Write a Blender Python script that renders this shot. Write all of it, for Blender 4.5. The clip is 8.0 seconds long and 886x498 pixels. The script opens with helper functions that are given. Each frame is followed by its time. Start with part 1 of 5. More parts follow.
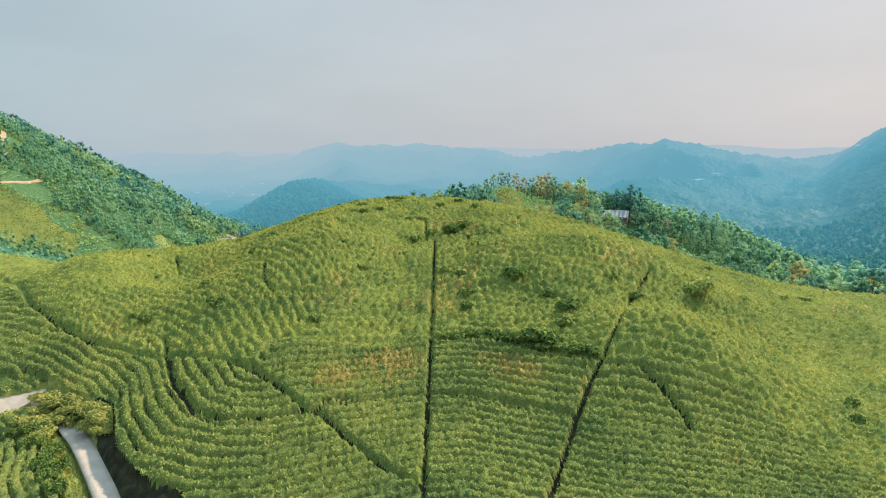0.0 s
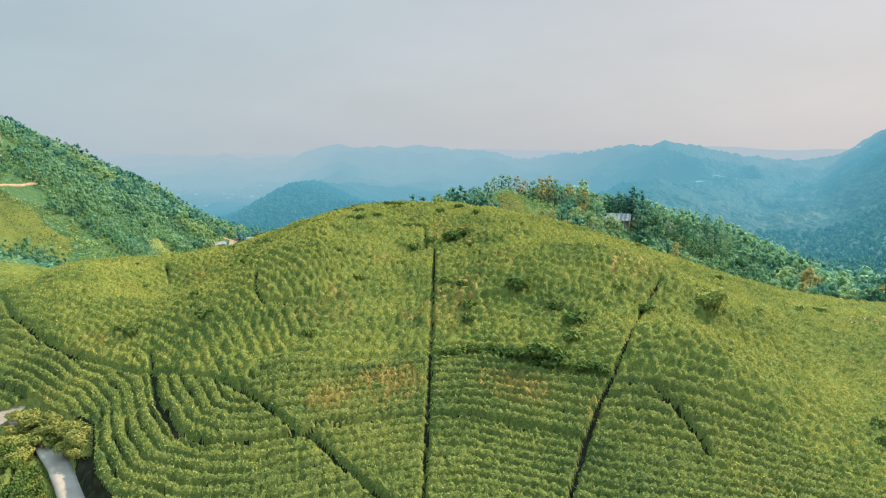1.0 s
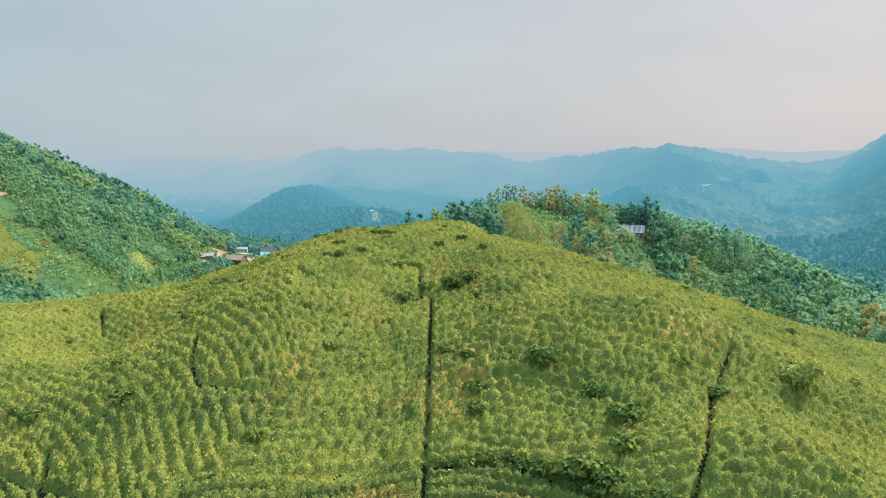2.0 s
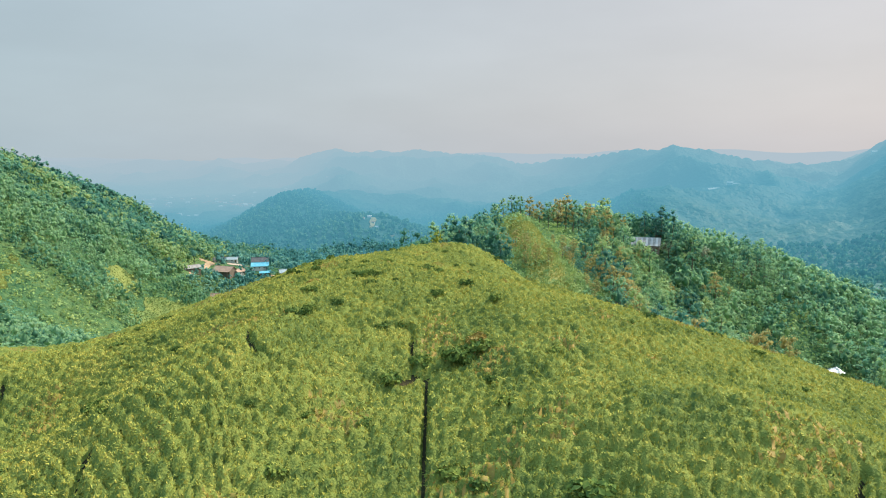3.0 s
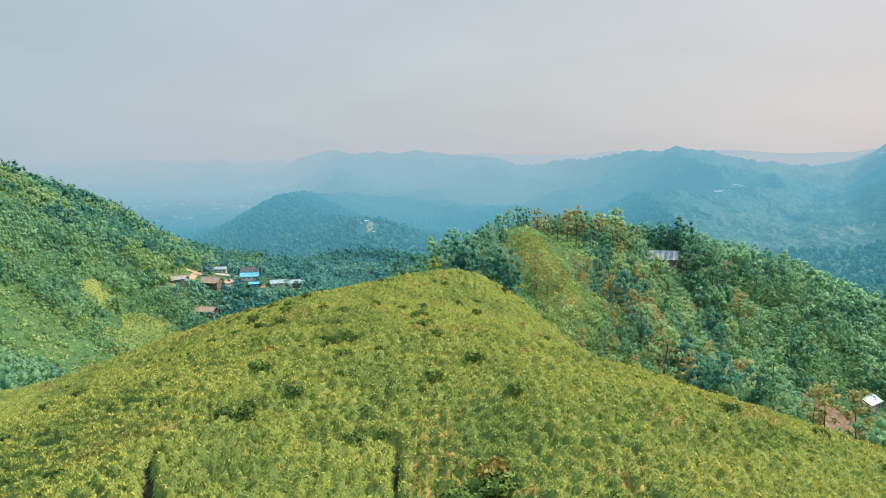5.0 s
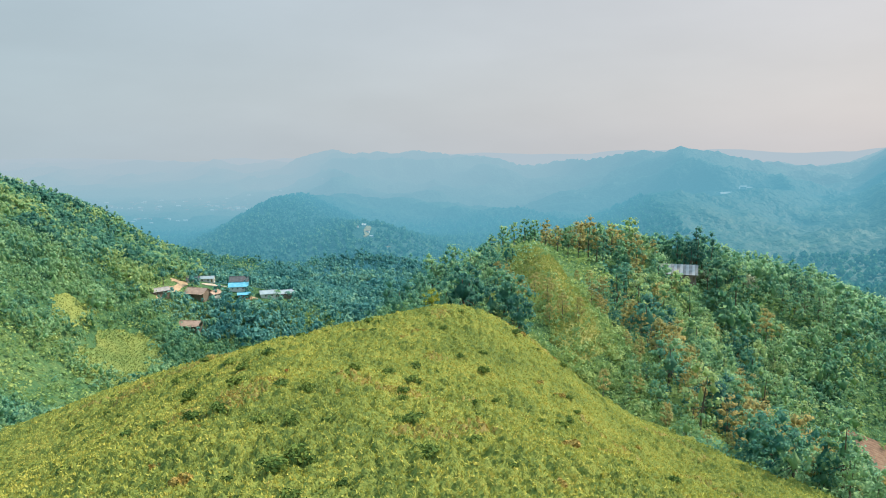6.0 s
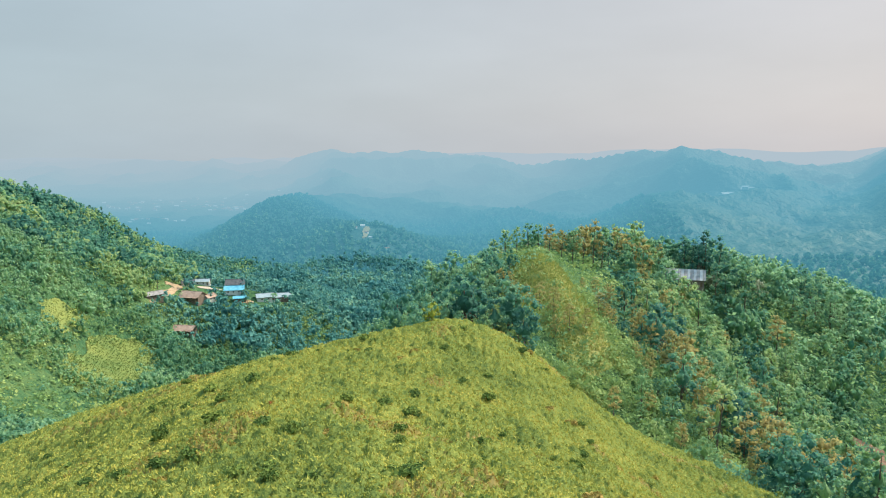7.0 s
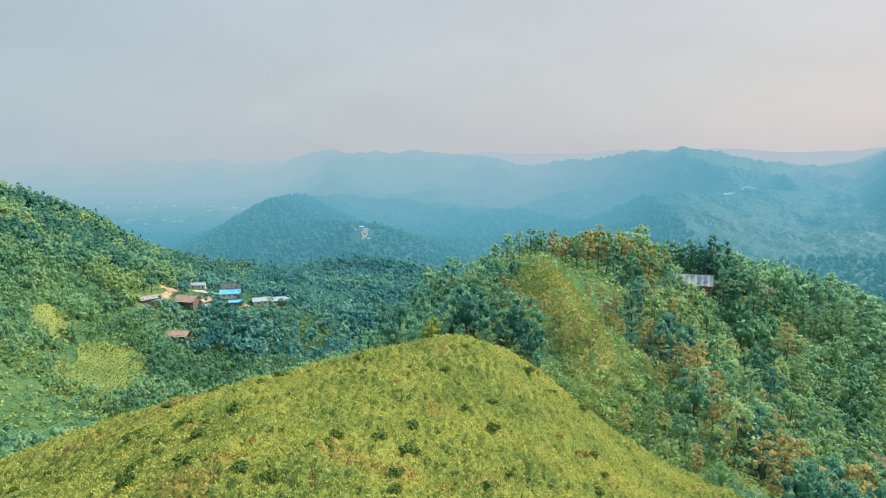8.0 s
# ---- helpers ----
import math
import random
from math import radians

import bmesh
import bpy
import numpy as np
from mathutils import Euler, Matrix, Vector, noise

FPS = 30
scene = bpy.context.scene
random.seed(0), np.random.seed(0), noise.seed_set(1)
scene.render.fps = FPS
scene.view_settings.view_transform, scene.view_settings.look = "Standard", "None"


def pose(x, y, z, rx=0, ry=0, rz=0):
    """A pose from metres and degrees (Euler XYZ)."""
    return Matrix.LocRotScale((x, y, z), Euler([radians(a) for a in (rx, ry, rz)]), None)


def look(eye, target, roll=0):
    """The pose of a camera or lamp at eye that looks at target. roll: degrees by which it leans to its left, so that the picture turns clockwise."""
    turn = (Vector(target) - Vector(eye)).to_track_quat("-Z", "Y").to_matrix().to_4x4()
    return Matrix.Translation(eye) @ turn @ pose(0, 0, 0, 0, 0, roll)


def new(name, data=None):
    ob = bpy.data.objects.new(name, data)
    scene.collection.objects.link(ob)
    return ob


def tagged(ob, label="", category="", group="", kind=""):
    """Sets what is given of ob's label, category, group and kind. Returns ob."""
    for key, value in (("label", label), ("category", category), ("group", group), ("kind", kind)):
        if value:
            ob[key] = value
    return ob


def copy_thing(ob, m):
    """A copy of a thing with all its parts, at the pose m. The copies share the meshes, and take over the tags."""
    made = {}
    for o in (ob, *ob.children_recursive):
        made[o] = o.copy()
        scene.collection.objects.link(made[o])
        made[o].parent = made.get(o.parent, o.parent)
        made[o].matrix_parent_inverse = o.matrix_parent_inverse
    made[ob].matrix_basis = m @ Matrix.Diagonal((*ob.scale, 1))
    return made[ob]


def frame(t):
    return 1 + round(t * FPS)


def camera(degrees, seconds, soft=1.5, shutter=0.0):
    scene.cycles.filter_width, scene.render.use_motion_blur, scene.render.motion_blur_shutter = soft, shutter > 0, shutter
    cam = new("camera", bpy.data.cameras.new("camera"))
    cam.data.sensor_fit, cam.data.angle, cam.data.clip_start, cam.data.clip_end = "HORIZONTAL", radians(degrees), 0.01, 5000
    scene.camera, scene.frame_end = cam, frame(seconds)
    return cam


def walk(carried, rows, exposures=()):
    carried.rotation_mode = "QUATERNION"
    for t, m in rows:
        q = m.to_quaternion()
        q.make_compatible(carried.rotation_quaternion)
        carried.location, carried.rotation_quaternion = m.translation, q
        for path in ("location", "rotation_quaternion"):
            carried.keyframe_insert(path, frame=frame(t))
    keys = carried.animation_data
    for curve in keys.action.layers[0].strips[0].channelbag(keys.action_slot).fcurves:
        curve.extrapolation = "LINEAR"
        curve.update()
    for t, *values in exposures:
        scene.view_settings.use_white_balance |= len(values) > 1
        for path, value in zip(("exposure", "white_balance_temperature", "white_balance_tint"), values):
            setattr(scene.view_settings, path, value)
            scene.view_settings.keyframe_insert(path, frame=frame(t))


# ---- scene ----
# ------------------------------------------------------------ camera and flight
cam = camera(63.4, 8.0, soft=1.0)
METRES, EYE, TILT = 150.0, 40.0, -8.5
# way flown (share of METRES): sideways, ahead, up, yaw, pitch, roll
FLIGHT = [
    (0.0, 0.0, 0.0, 0.0, 0.0, 0.0),
    (-0.0004, 0.0208, 0.0045, -0.01, 0.07, 0.01),
    (-0.0008, 0.0422, 0.0093, -0.04, 0.12, 0.01),
    (0.0011, 0.3802, 0.0919, -0.02, 0.33, 0.17),
    (0.0013, 0.455, 0.1104, -0.02, 0.34, 0.22),
    (0.0013, 0.4804, 0.1165, -0.02, 0.37, 0.22),
    (0.0013, 0.5907, 0.1431, -0.05, 0.36, 0.24),
    (0.0011, 0.6126, 0.1484, -0.06, 0.37, 0.24),
    (0.0044, 0.8519, 0.2071, -0.06, 0.28, 0.28),
    (0.0038, 0.8797, 0.2138, -0.07, 0.25, 0.24),
    (0.0025, 0.9112, 0.2216, -0.11, 0.22, 0.28),
    (0.002, 0.9396, 0.2284, -0.14, 0.22, 0.3),
    (0.0017, 0.9716, 0.2363, -0.15, 0.21, 0.29),
]

# seconds and share of the way flown at that moment
PACE = [
    (0.0, 0.0), (0.5, 0.0207), (1.0, 0.0419), (1.1, 0.0475), (1.2, 0.0580), (1.3, 0.0785), (1.4, 0.1030), (1.6, 0.1529),
    (1.8, 0.2028), (2.0, 0.2527), (2.2, 0.3026), (2.4, 0.3522), (2.5, 0.3765), (2.6, 0.3990), (2.7, 0.4195),
    (2.8, 0.4355), (2.9, 0.4475), (3.0, 0.4555), (3.25, 0.468), (3.5, 0.4804), (3.6, 0.4960), (3.7, 0.5180),
    (3.8, 0.5425), (3.9, 0.5665), (4.0, 0.5880), (4.1, 0.5970), (4.25, 0.6030), (4.5, 0.6126), (4.7, 0.6225), (5.0, 0.6530),
    (5.3, 0.6920), (5.5, 0.7260), (5.6, 0.7480), (5.7, 0.7725), (5.8, 0.7975), (5.9, 0.8225), (6.0, 0.8455), (6.1, 0.8590), (6.25, 0.8670),
    (6.5, 0.8797), (7.0, 0.9112), (7.5, 0.9396), (8.0, 0.9716),
]


def flight_row(s):
    col = np.array(FLIGHT).T
    x, z, yaw, pitch, roll = (float(np.interp(s, col[1], col[i])) for i in (0, 2, 3, 4, 5))
    return pose(0, 0, EYE, TILT) @ pose(METRES * x, METRES * s, METRES * z, 90 + pitch, roll, yaw)


walk(cam, [(t, flight_row(s)) for t, s in PACE])

# ------------------------------------------------------------ daylight
SUN_TO = Vector((0.64, 0.36, 0.68)).normalized()
scene.view_settings.exposure = 0.43


def build_world():
    w = bpy.data.worlds.new("hazy_sky")
    scene.world = w
    w.use_nodes = True
    nt = w.node_tree
    nt.nodes.clear()
    out = nt.nodes.new("ShaderNodeOutputWorld")
    bg = nt.nodes.new("ShaderNodeBackground")
    sky = nt.nodes.new("ShaderNodeTexSky")
    sky.sky_type = "NISHITA"
    sky.sun_disc = False
    sky.sun_elevation = math.asin(SUN_TO.z)
    sky.sun_rotation = math.atan2(SUN_TO.x, SUN_TO.y)
    sky.dust_density, sky.air_density, sky.altitude = 4.0, 1.4, 600
    dim = nt.nodes.new("ShaderNodeVectorMath")
    dim.operation = "SCALE"
    dim.inputs["Scale"].default_value = 0.07
    co = nt.nodes.new("ShaderNodeTexCoord")
    side = nt.nodes.new("ShaderNodeVectorMath")
    side.operation = "DOT_PRODUCT"
    side.inputs[1].default_value = (0.95, 0.1, -0.35)
    ramp = nt.nodes.new("ShaderNodeValToRGB")
    ramp.color_ramp.elements[0].position = 0.2
    ramp.color_ramp.elements[0].color = (0.335, 0.437, 0.495, 1)
    ramp.color_ramp.elements[1].position = 0.82
    ramp.color_ramp.elements[1].color = (0.510, 0.488, 0.500, 1)
    half = nt.nodes.new("ShaderNodeMath")
    half.operation = "MULTIPLY_ADD"
    half.inputs[1].default_value, half.inputs[2].default_value = 0.5, 0.5
    # thin streaks of high cloud
    stretch = nt.nodes.new("ShaderNodeMapping")
    stretch.inputs["Scale"].default_value = (2.2, 2.2, 7.0)
    cloud = nt.nodes.new("ShaderNodeTexNoise")
    cloud.inputs["Scale"].default_value, cloud.inputs["Detail"].default_value = 1.6, 5
    veil = nt.nodes.new("ShaderNodeMapRange")
    veil.inputs[1].default_value, veil.inputs[2].default_value = 0.3, 0.75
    veil.inputs[3].default_value, veil.inputs[4].default_value = 0.95, 1.06
    lit = nt.nodes.new("ShaderNodeVectorMath")
    lit.operation = "SCALE"
    mix = nt.nodes.new("ShaderNodeMixRGB")
    mix.inputs[0].default_value = 0.86
    # the sky grows brighter and bluer overhead
    split = nt.nodes.new("ShaderNodeSeparateXYZ")
    up = nt.nodes.new("ShaderNodeMapRange")
    up.inputs[1].default_value, up.inputs[2].default_value = 0.25, 0.7
    crown_sky = nt.nodes.new("ShaderNodeMixRGB")
    crown_sky.blend_type = "MULTIPLY"
    crown_sky.inputs[2].default_value = (1.75, 2.35, 2.75, 1)
    ln = nt.links.new
    ln(sky.outputs[0], dim.inputs[0])
    ln(co.outputs["Generated"], side.inputs[0])
    ln(co.outputs["Generated"], stretch.inputs[0])
    ln(stretch.outputs[0], cloud.inputs["Vector"])
    ln(cloud.outputs[0], veil.inputs[0])
    ln(side.outputs["Value"], half.inputs[0])
    ln(half.outputs[0], ramp.inputs[0])
    ln(co.outputs["Generated"], split.inputs[0])
    ln(split.outputs["Z"], up.inputs[0])
    ln(up.outputs[0], crown_sky.inputs[0])
    ln(ramp.outputs[0], crown_sky.inputs[1])
    ln(crown_sky.outputs[0], lit.inputs[0])
    ln(veil.outputs[0], lit.inputs["Scale"])
    ln(dim.outputs[0], mix.inputs[1])
    ln(lit.outputs[0], mix.inputs[2])
    ln(mix.outputs[0], bg.inputs[0])
    bg.inputs[1].default_value = 1.0
    ln(bg.outputs[0], out.inputs[0])


build_world()
sun_data = bpy.data.lights.new("sun", "SUN")
sun_data.energy, sun_data.angle, sun_data.color = 5.0, radians(0.9), (1.0, 0.90, 0.72)
sun = new("sun", sun_data)
sun.matrix_basis = look(SUN_TO * 200, (0, 0, 0))


# ------------------------------------------------------------ materials
def material(name):
    m = bpy.data.materials.new(name)
    m.use_nodes = True
    m.node_tree.nodes.clear()
    return m, m.node_tree.nodes, m.node_tree.links.new


def rgb(c):
    return (c[0], c[1], c[2], 1.0)


def ramp_node(nodes, colours):
    r = nodes.new("ShaderNodeValToRGB")
    el = r.color_ramp.elements
    while len(el) < len(colours):
        el.new(0.5)
    for i, (p, c) in enumerate(colours):
        el[i].position, el[i].color = p, rgb(c)
    return r


# haze painted on far surfaces as emission: distance, colour and share of it
HAZE_TINTS = [(640, (0.046, 0.210, 0.285), 0.20), (900, (0.064, 0.238, 0.325), 0.54), (1350, (0.096, 0.298, 0.400), 0.85), (2200, (0.230, 0.375, 0.450), 0.94), (3600, (0.325, 0.400, 0.455), 0.98)]


def painted_haze(nodes, ln, last, share):
    """Paints haze over a far surface as emission in its material; share scales it."""
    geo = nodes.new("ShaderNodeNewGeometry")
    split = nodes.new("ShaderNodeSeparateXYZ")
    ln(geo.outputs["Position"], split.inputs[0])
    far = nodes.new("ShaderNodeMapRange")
    far.inputs[1].default_value, far.inputs[2].default_value = HAZE_TINTS[0][0], HAZE_TINTS[-1][0]
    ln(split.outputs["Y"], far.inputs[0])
    place = [(d - HAZE_TINTS[0][0]) / (HAZE_TINTS[-1][0] - HAZE_TINTS[0][0]) for d, _, _ in HAZE_TINTS]
    tint = ramp_node(nodes, [(p, c) for p, (_, c, _) in zip(place, HAZE_TINTS)])
    much = ramp_node(nodes, [(p, (k * share,) * 3) for p, (_, _, k) in zip(place, HAZE_TINTS)])
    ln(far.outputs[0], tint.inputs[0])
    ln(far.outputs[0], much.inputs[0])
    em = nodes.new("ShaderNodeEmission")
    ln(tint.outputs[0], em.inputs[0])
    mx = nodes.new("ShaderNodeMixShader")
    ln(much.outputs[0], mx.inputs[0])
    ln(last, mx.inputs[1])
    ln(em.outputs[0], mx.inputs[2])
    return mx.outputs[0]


def foliage(name, colours, patch=0.05, grain=1.2, rough=0.6, glow_through=0.25, haze=None, islands=True, scatter=0.4, bump=0.0, knobs=3.0, apart=0.16, spec=0.2):
    """Leaves: colour varies from clump to clump and in broad patches; light shines through them a little.
    haze: share of the haze painted over far leaves as emission."""
    m, nodes, ln = material(name)
    geo = nodes.new("ShaderNodeNewGeometry")
    info = nodes.new("ShaderNodeObjectInfo")
    broad = nodes.new("ShaderNodeTexNoise")
    broad.inputs["Scale"].default_value, broad.inputs["Detail"].default_value = patch, 4
    fine = nodes.new("ShaderNodeTexNoise")
    fine.inputs["Scale"].default_value, fine.inputs["Detail"].default_value = grain, 3
    ln(geo.outputs["Position"], broad.inputs["Vector"])
    ln(geo.outputs["Position"], fine.inputs["Vector"])
    a = nodes.new("ShaderNodeMath")
    a.operation = "MULTIPLY_ADD"
    a.inputs[1].default_value, a.inputs[2].default_value = 0.9, -0.45
    ln(fine.outputs[0], a.inputs[0])
    b = nodes.new("ShaderNodeMath")
    b.operation = "ADD"
    ln(broad.outputs[0], b.inputs[0])
    ln(a.outputs[0], b.inputs[1])
    c = nodes.new("ShaderNodeMath")
    c.operation = "MULTIPLY_ADD"
    c.inputs[1].default_value = scatter
    ln(geo.outputs["Random Per Island"] if islands else info.outputs["Random"], c.inputs[0])
    ln(b.outputs[0], c.inputs[2])
    d = nodes.new("ShaderNodeMath")
    d.operation = "SUBTRACT"
    d.inputs[1].default_value = scatter / 2
    ln(c.outputs[0], d.inputs[0])
    e = nodes.new("ShaderNodeMath")
    e.operation = "MULTIPLY_ADD"
    e.inputs[1].default_value, e.inputs[2].default_value = apart, -apart / 2
    ln(info.outputs["Random"], e.inputs[0])
    g = nodes.new("ShaderNodeMath")
    g.operation = "ADD"
    ln(d.outputs[0], g.inputs[0])
    ln(e.outputs[0], g.inputs[1])
    r = ramp_node(nodes, colours)
    ln(g.outputs[0], r.inputs[0])
    p = nodes.new("ShaderNodeBsdfPrincipled")
    p.inputs["Roughness"].default_value = rough
    p.inputs["Specular IOR Level"].default_value = spec
    ln(r.outputs[0], p.inputs["Base Color"])
    if bump:
        knob = nodes.new("ShaderNodeTexNoise")
        knob.inputs["Scale"].default_value, knob.inputs["Detail"].default_value = knobs, 3
        ln(geo.outputs["Position"], knob.inputs["Vector"])
        relief = nodes.new("ShaderNodeBump")
        relief.inputs["Strength"].default_value, relief.inputs["Distance"].default_value = bump, 1.0 / knobs
        ln(knob.outputs[0], relief.inputs["Height"])
        ln(relief.outputs[0], p.inputs["Normal"])
    out = nodes.new("ShaderNodeOutputMaterial")
    last = p.outputs[0]
    if glow_through:
        tr = nodes.new("ShaderNodeBsdfTranslucent")
        ln(r.outputs[0], tr.inputs[0])
        mx = nodes.new("ShaderNodeMixShader")
        mx.inputs[0].default_value = glow_through
        ln(last, mx.inputs[1])
        ln(tr.outputs[0], mx.inputs[2])
        last = mx.outputs[0]
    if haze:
        last = painted_haze(nodes, ln, last, haze)
    ln(last, out.inputs[0])
    return m


def surface(name, colours, scale=1.0, detail=6, rough=0.85, bump=0.2, metal=0.0, haze=None, spec=0.4):
    """A mineral, painted or metal surface with grain at two scales and fine relief."""
    m, nodes, ln = material(name)
    co = nodes.new("ShaderNodeNewGeometry")
    n1 = nodes.new("ShaderNodeTexNoise")
    n1.inputs["Scale"].default_value, n1.inputs["Detail"].default_value = scale, detail
    n2 = nodes.new("ShaderNodeTexNoise")
    n2.inputs["Scale"].default_value, n2.inputs["Detail"].default_value = scale * 9, 3
    ln(co.outputs["Position"], n1.inputs["Vector"])
    ln(co.outputs["Position"], n2.inputs["Vector"])
    s = nodes.new("ShaderNodeMath")
    s.operation = "MULTIPLY_ADD"
    s.inputs[1].default_value = 0.35
    ln(n2.outputs[0], s.inputs[0])
    ln(n1.outputs[0], s.inputs[2])
    q = nodes.new("ShaderNodeMath")
    q.operation = "SUBTRACT"
    q.inputs[1].default_value = 0.175
    ln(s.outputs[0], q.inputs[0])
    r = ramp_node(nodes, colours)
    ln(q.outputs[0], r.inputs[0])
    p = nodes.new("ShaderNodeBsdfPrincipled")
    p.inputs["Roughness"].default_value, p.inputs["Metallic"].default_value = rough, metal
    p.inputs["Specular IOR Level"].default_value = spec
    ln(r.outputs[0], p.inputs["Base Color"])
    if bump:
        bm_ = nodes.new("ShaderNodeBump")
        bm_.inputs["Strength"].default_value = bump
        bm_.inputs["Distance"].default_value = 0.3
        ln(n2.outputs[0], bm_.inputs["Height"])
        ln(bm_.outputs[0], p.inputs["Normal"])
    out = nodes.new("ShaderNodeOutputMaterial")
    last = p.outputs[0]
    if haze:
        last = painted_haze(nodes, ln, last, haze)
    ln(last, out.inputs[0])
    return m


ROW_GREENS = [(0.12, (0.096, 0.174, 0.055)), (0.42, (0.262, 0.318, 0.082)), (0.70, (0.428, 0.428, 0.098)), (1.0, (0.54, 0.485, 0.125))]
WILD_GREENS = [(0.20, (0.208, 0.254, 0.060)), (0.45, (0.382, 0.382, 0.080)), (0.65, (0.475, 0.425, 0.090)), (0.95, (0.53, 0.415, 0.108))]
# old leaves under the young shoots, darkened with the shade between the shoots
SHADED_GREENS = [(0.15, (0.092, 0.146, 0.042)), (0.5, (0.212, 0.256, 0.058)), (0.9, (0.335, 0.340, 0.074))]
# hedge body painted darker than its leaves, for the shade in the rows
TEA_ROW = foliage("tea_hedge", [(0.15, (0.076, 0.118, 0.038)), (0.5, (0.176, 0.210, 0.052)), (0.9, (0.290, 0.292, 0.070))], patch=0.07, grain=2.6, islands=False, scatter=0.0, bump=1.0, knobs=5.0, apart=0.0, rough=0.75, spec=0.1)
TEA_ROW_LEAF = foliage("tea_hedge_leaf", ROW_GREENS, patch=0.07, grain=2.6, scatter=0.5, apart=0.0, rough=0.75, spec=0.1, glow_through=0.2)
TEA_WILD = foliage("overgrown_tea", SHADED_GREENS, patch=0.11, grain=1.1, islands=False, scatter=0.0, bump=1.0, knobs=4.0, apart=0.0, rough=0.75, spec=0.1)
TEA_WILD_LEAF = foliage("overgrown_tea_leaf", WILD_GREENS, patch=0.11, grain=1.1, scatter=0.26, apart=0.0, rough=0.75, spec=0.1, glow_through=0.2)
TEA_DRY = foliage("tea_leaf_withered", [(0.2, (0.22, 0.190, 0.045)), (0.5, (0.33, 0.235, 0.052)), (0.85, (0.45, 0.29, 0.075))], patch=0.3, grain=2.0, scatter=0.6)
TEA_DEEP = foliage("shrub_leaf", [(0.2, (0.055, 0.104, 0.030)), (0.5, (0.120, 0.180, 0.042)), (0.85, (0.250, 0.290, 0.060))], patch=0.3, grain=1.8, scatter=0.4, glow_through=0.2, rough=0.8, spec=0.08)
FIELD = foliage("field_crop", [(0.15, (0.11, 0.185, 0.052)), (0.5, (0.185, 0.245, 0.064)), (0.85, (0.29, 0.32, 0.085))], patch=0.08, grain=0.9, scatter=0.25, bump=0.7, knobs=1.2)
GRASS = foliage("rough_grass", [(0.25, (0.21, 0.27, 0.070)), (0.5, (0.31, 0.335, 0.085)), (0.75, (0.42, 0.39, 0.12))], patch=0.06, grain=0.9, glow_through=0.4, scatter=0.5, bump=0.6, knobs=1.5)
VERGE = foliage("roadside_grass", [(0.15, (0.18, 0.22, 0.050)), (0.5, (0.32, 0.32, 0.070)), (0.85, (0.44, 0.38, 0.10))], patch=0.2, grain=1.2, scatter=0.5, bump=0.6, knobs=2.0)
# forest leaves are lighter and bluer: haze is painted into their colour
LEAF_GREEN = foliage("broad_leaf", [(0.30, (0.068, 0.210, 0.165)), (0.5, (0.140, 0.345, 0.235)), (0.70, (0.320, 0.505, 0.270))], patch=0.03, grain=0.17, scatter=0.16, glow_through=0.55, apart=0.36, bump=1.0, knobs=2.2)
LEAF_LIGHT = foliage("light_leaf", [(0.30, (0.120, 0.285, 0.170)), (0.5, (0.250, 0.425, 0.205)), (0.70, (0.410, 0.525, 0.230))], patch=0.03, grain=0.17, scatter=0.16, glow_through=0.55, apart=0.36, bump=1.0, knobs=2.2)
BUSH_LEAF = foliage("bush_leaf", [(0.25, (0.125, 0.245, 0.095)), (0.5, (0.235, 0.350, 0.120)), (0.75, (0.36, 0.425, 0.140))], patch=0.04, grain=0.25, scatter=0.16, glow_through=0.35)
LEAF_RUST = foliage("rusty_leaf", [(0.1, (0.28, 0.29, 0.11)), (0.5, (0.43, 0.38, 0.145)), (0.9, (0.55, 0.44, 0.185))], patch=0.05, grain=0.17, scatter=0.16, glow_through=0.5, apart=0.36, bump=1.0, knobs=2.2)
LEAF_DARK = foliage("conifer_leaf", [(0.1, (0.03, 0.09, 0.075)), (0.5, (0.055, 0.14, 0.105)), (0.9, (0.09, 0.18, 0.12))], patch=0.05, grain=0.6)
LEAF_PALE = foliage("blossom_leaf", [(0.1, (0.20, 0.24, 0.13)), (0.5, (0.40, 0.42, 0.28)), (0.9, (0.58, 0.56, 0.42))], patch=0.2, grain=0.9)
LEAF_YELLOW = foliage("yellow_leaf", [(0.1, (0.19, 0.24, 0.03)), (0.5, (0.29, 0.33, 0.045)), (0.9, (0.38, 0.39, 0.06))], patch=0.3, grain=0.9)
LEAF_RED = foliage("red_leaf", [(0.1, (0.30, 0.12, 0.03)), (0.5, (0.42, 0.17, 0.05)), (0.9, (0.48, 0.24, 0.08))], patch=0.3, grain=1.5)
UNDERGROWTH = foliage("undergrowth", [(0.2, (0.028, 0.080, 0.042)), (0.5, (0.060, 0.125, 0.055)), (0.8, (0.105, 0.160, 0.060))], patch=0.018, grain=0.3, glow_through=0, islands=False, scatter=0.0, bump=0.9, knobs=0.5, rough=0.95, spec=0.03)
# valley and hill leaves: more haze put into the base colour as teal
LEAF_HAZY = foliage("valley_leaf_hazy", [(0.25, (0.060, 0.225, 0.220)), (0.5, (0.130, 0.345, 0.295)), (0.75, (0.285, 0.470, 0.300))], patch=0.02, grain=0.14, scatter=0.14, bump=0.9, knobs=1.4, glow_through=0.45)
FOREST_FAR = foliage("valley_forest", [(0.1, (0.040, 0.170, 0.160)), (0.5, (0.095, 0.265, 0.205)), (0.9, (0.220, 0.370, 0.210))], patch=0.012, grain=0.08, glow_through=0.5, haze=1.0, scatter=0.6)
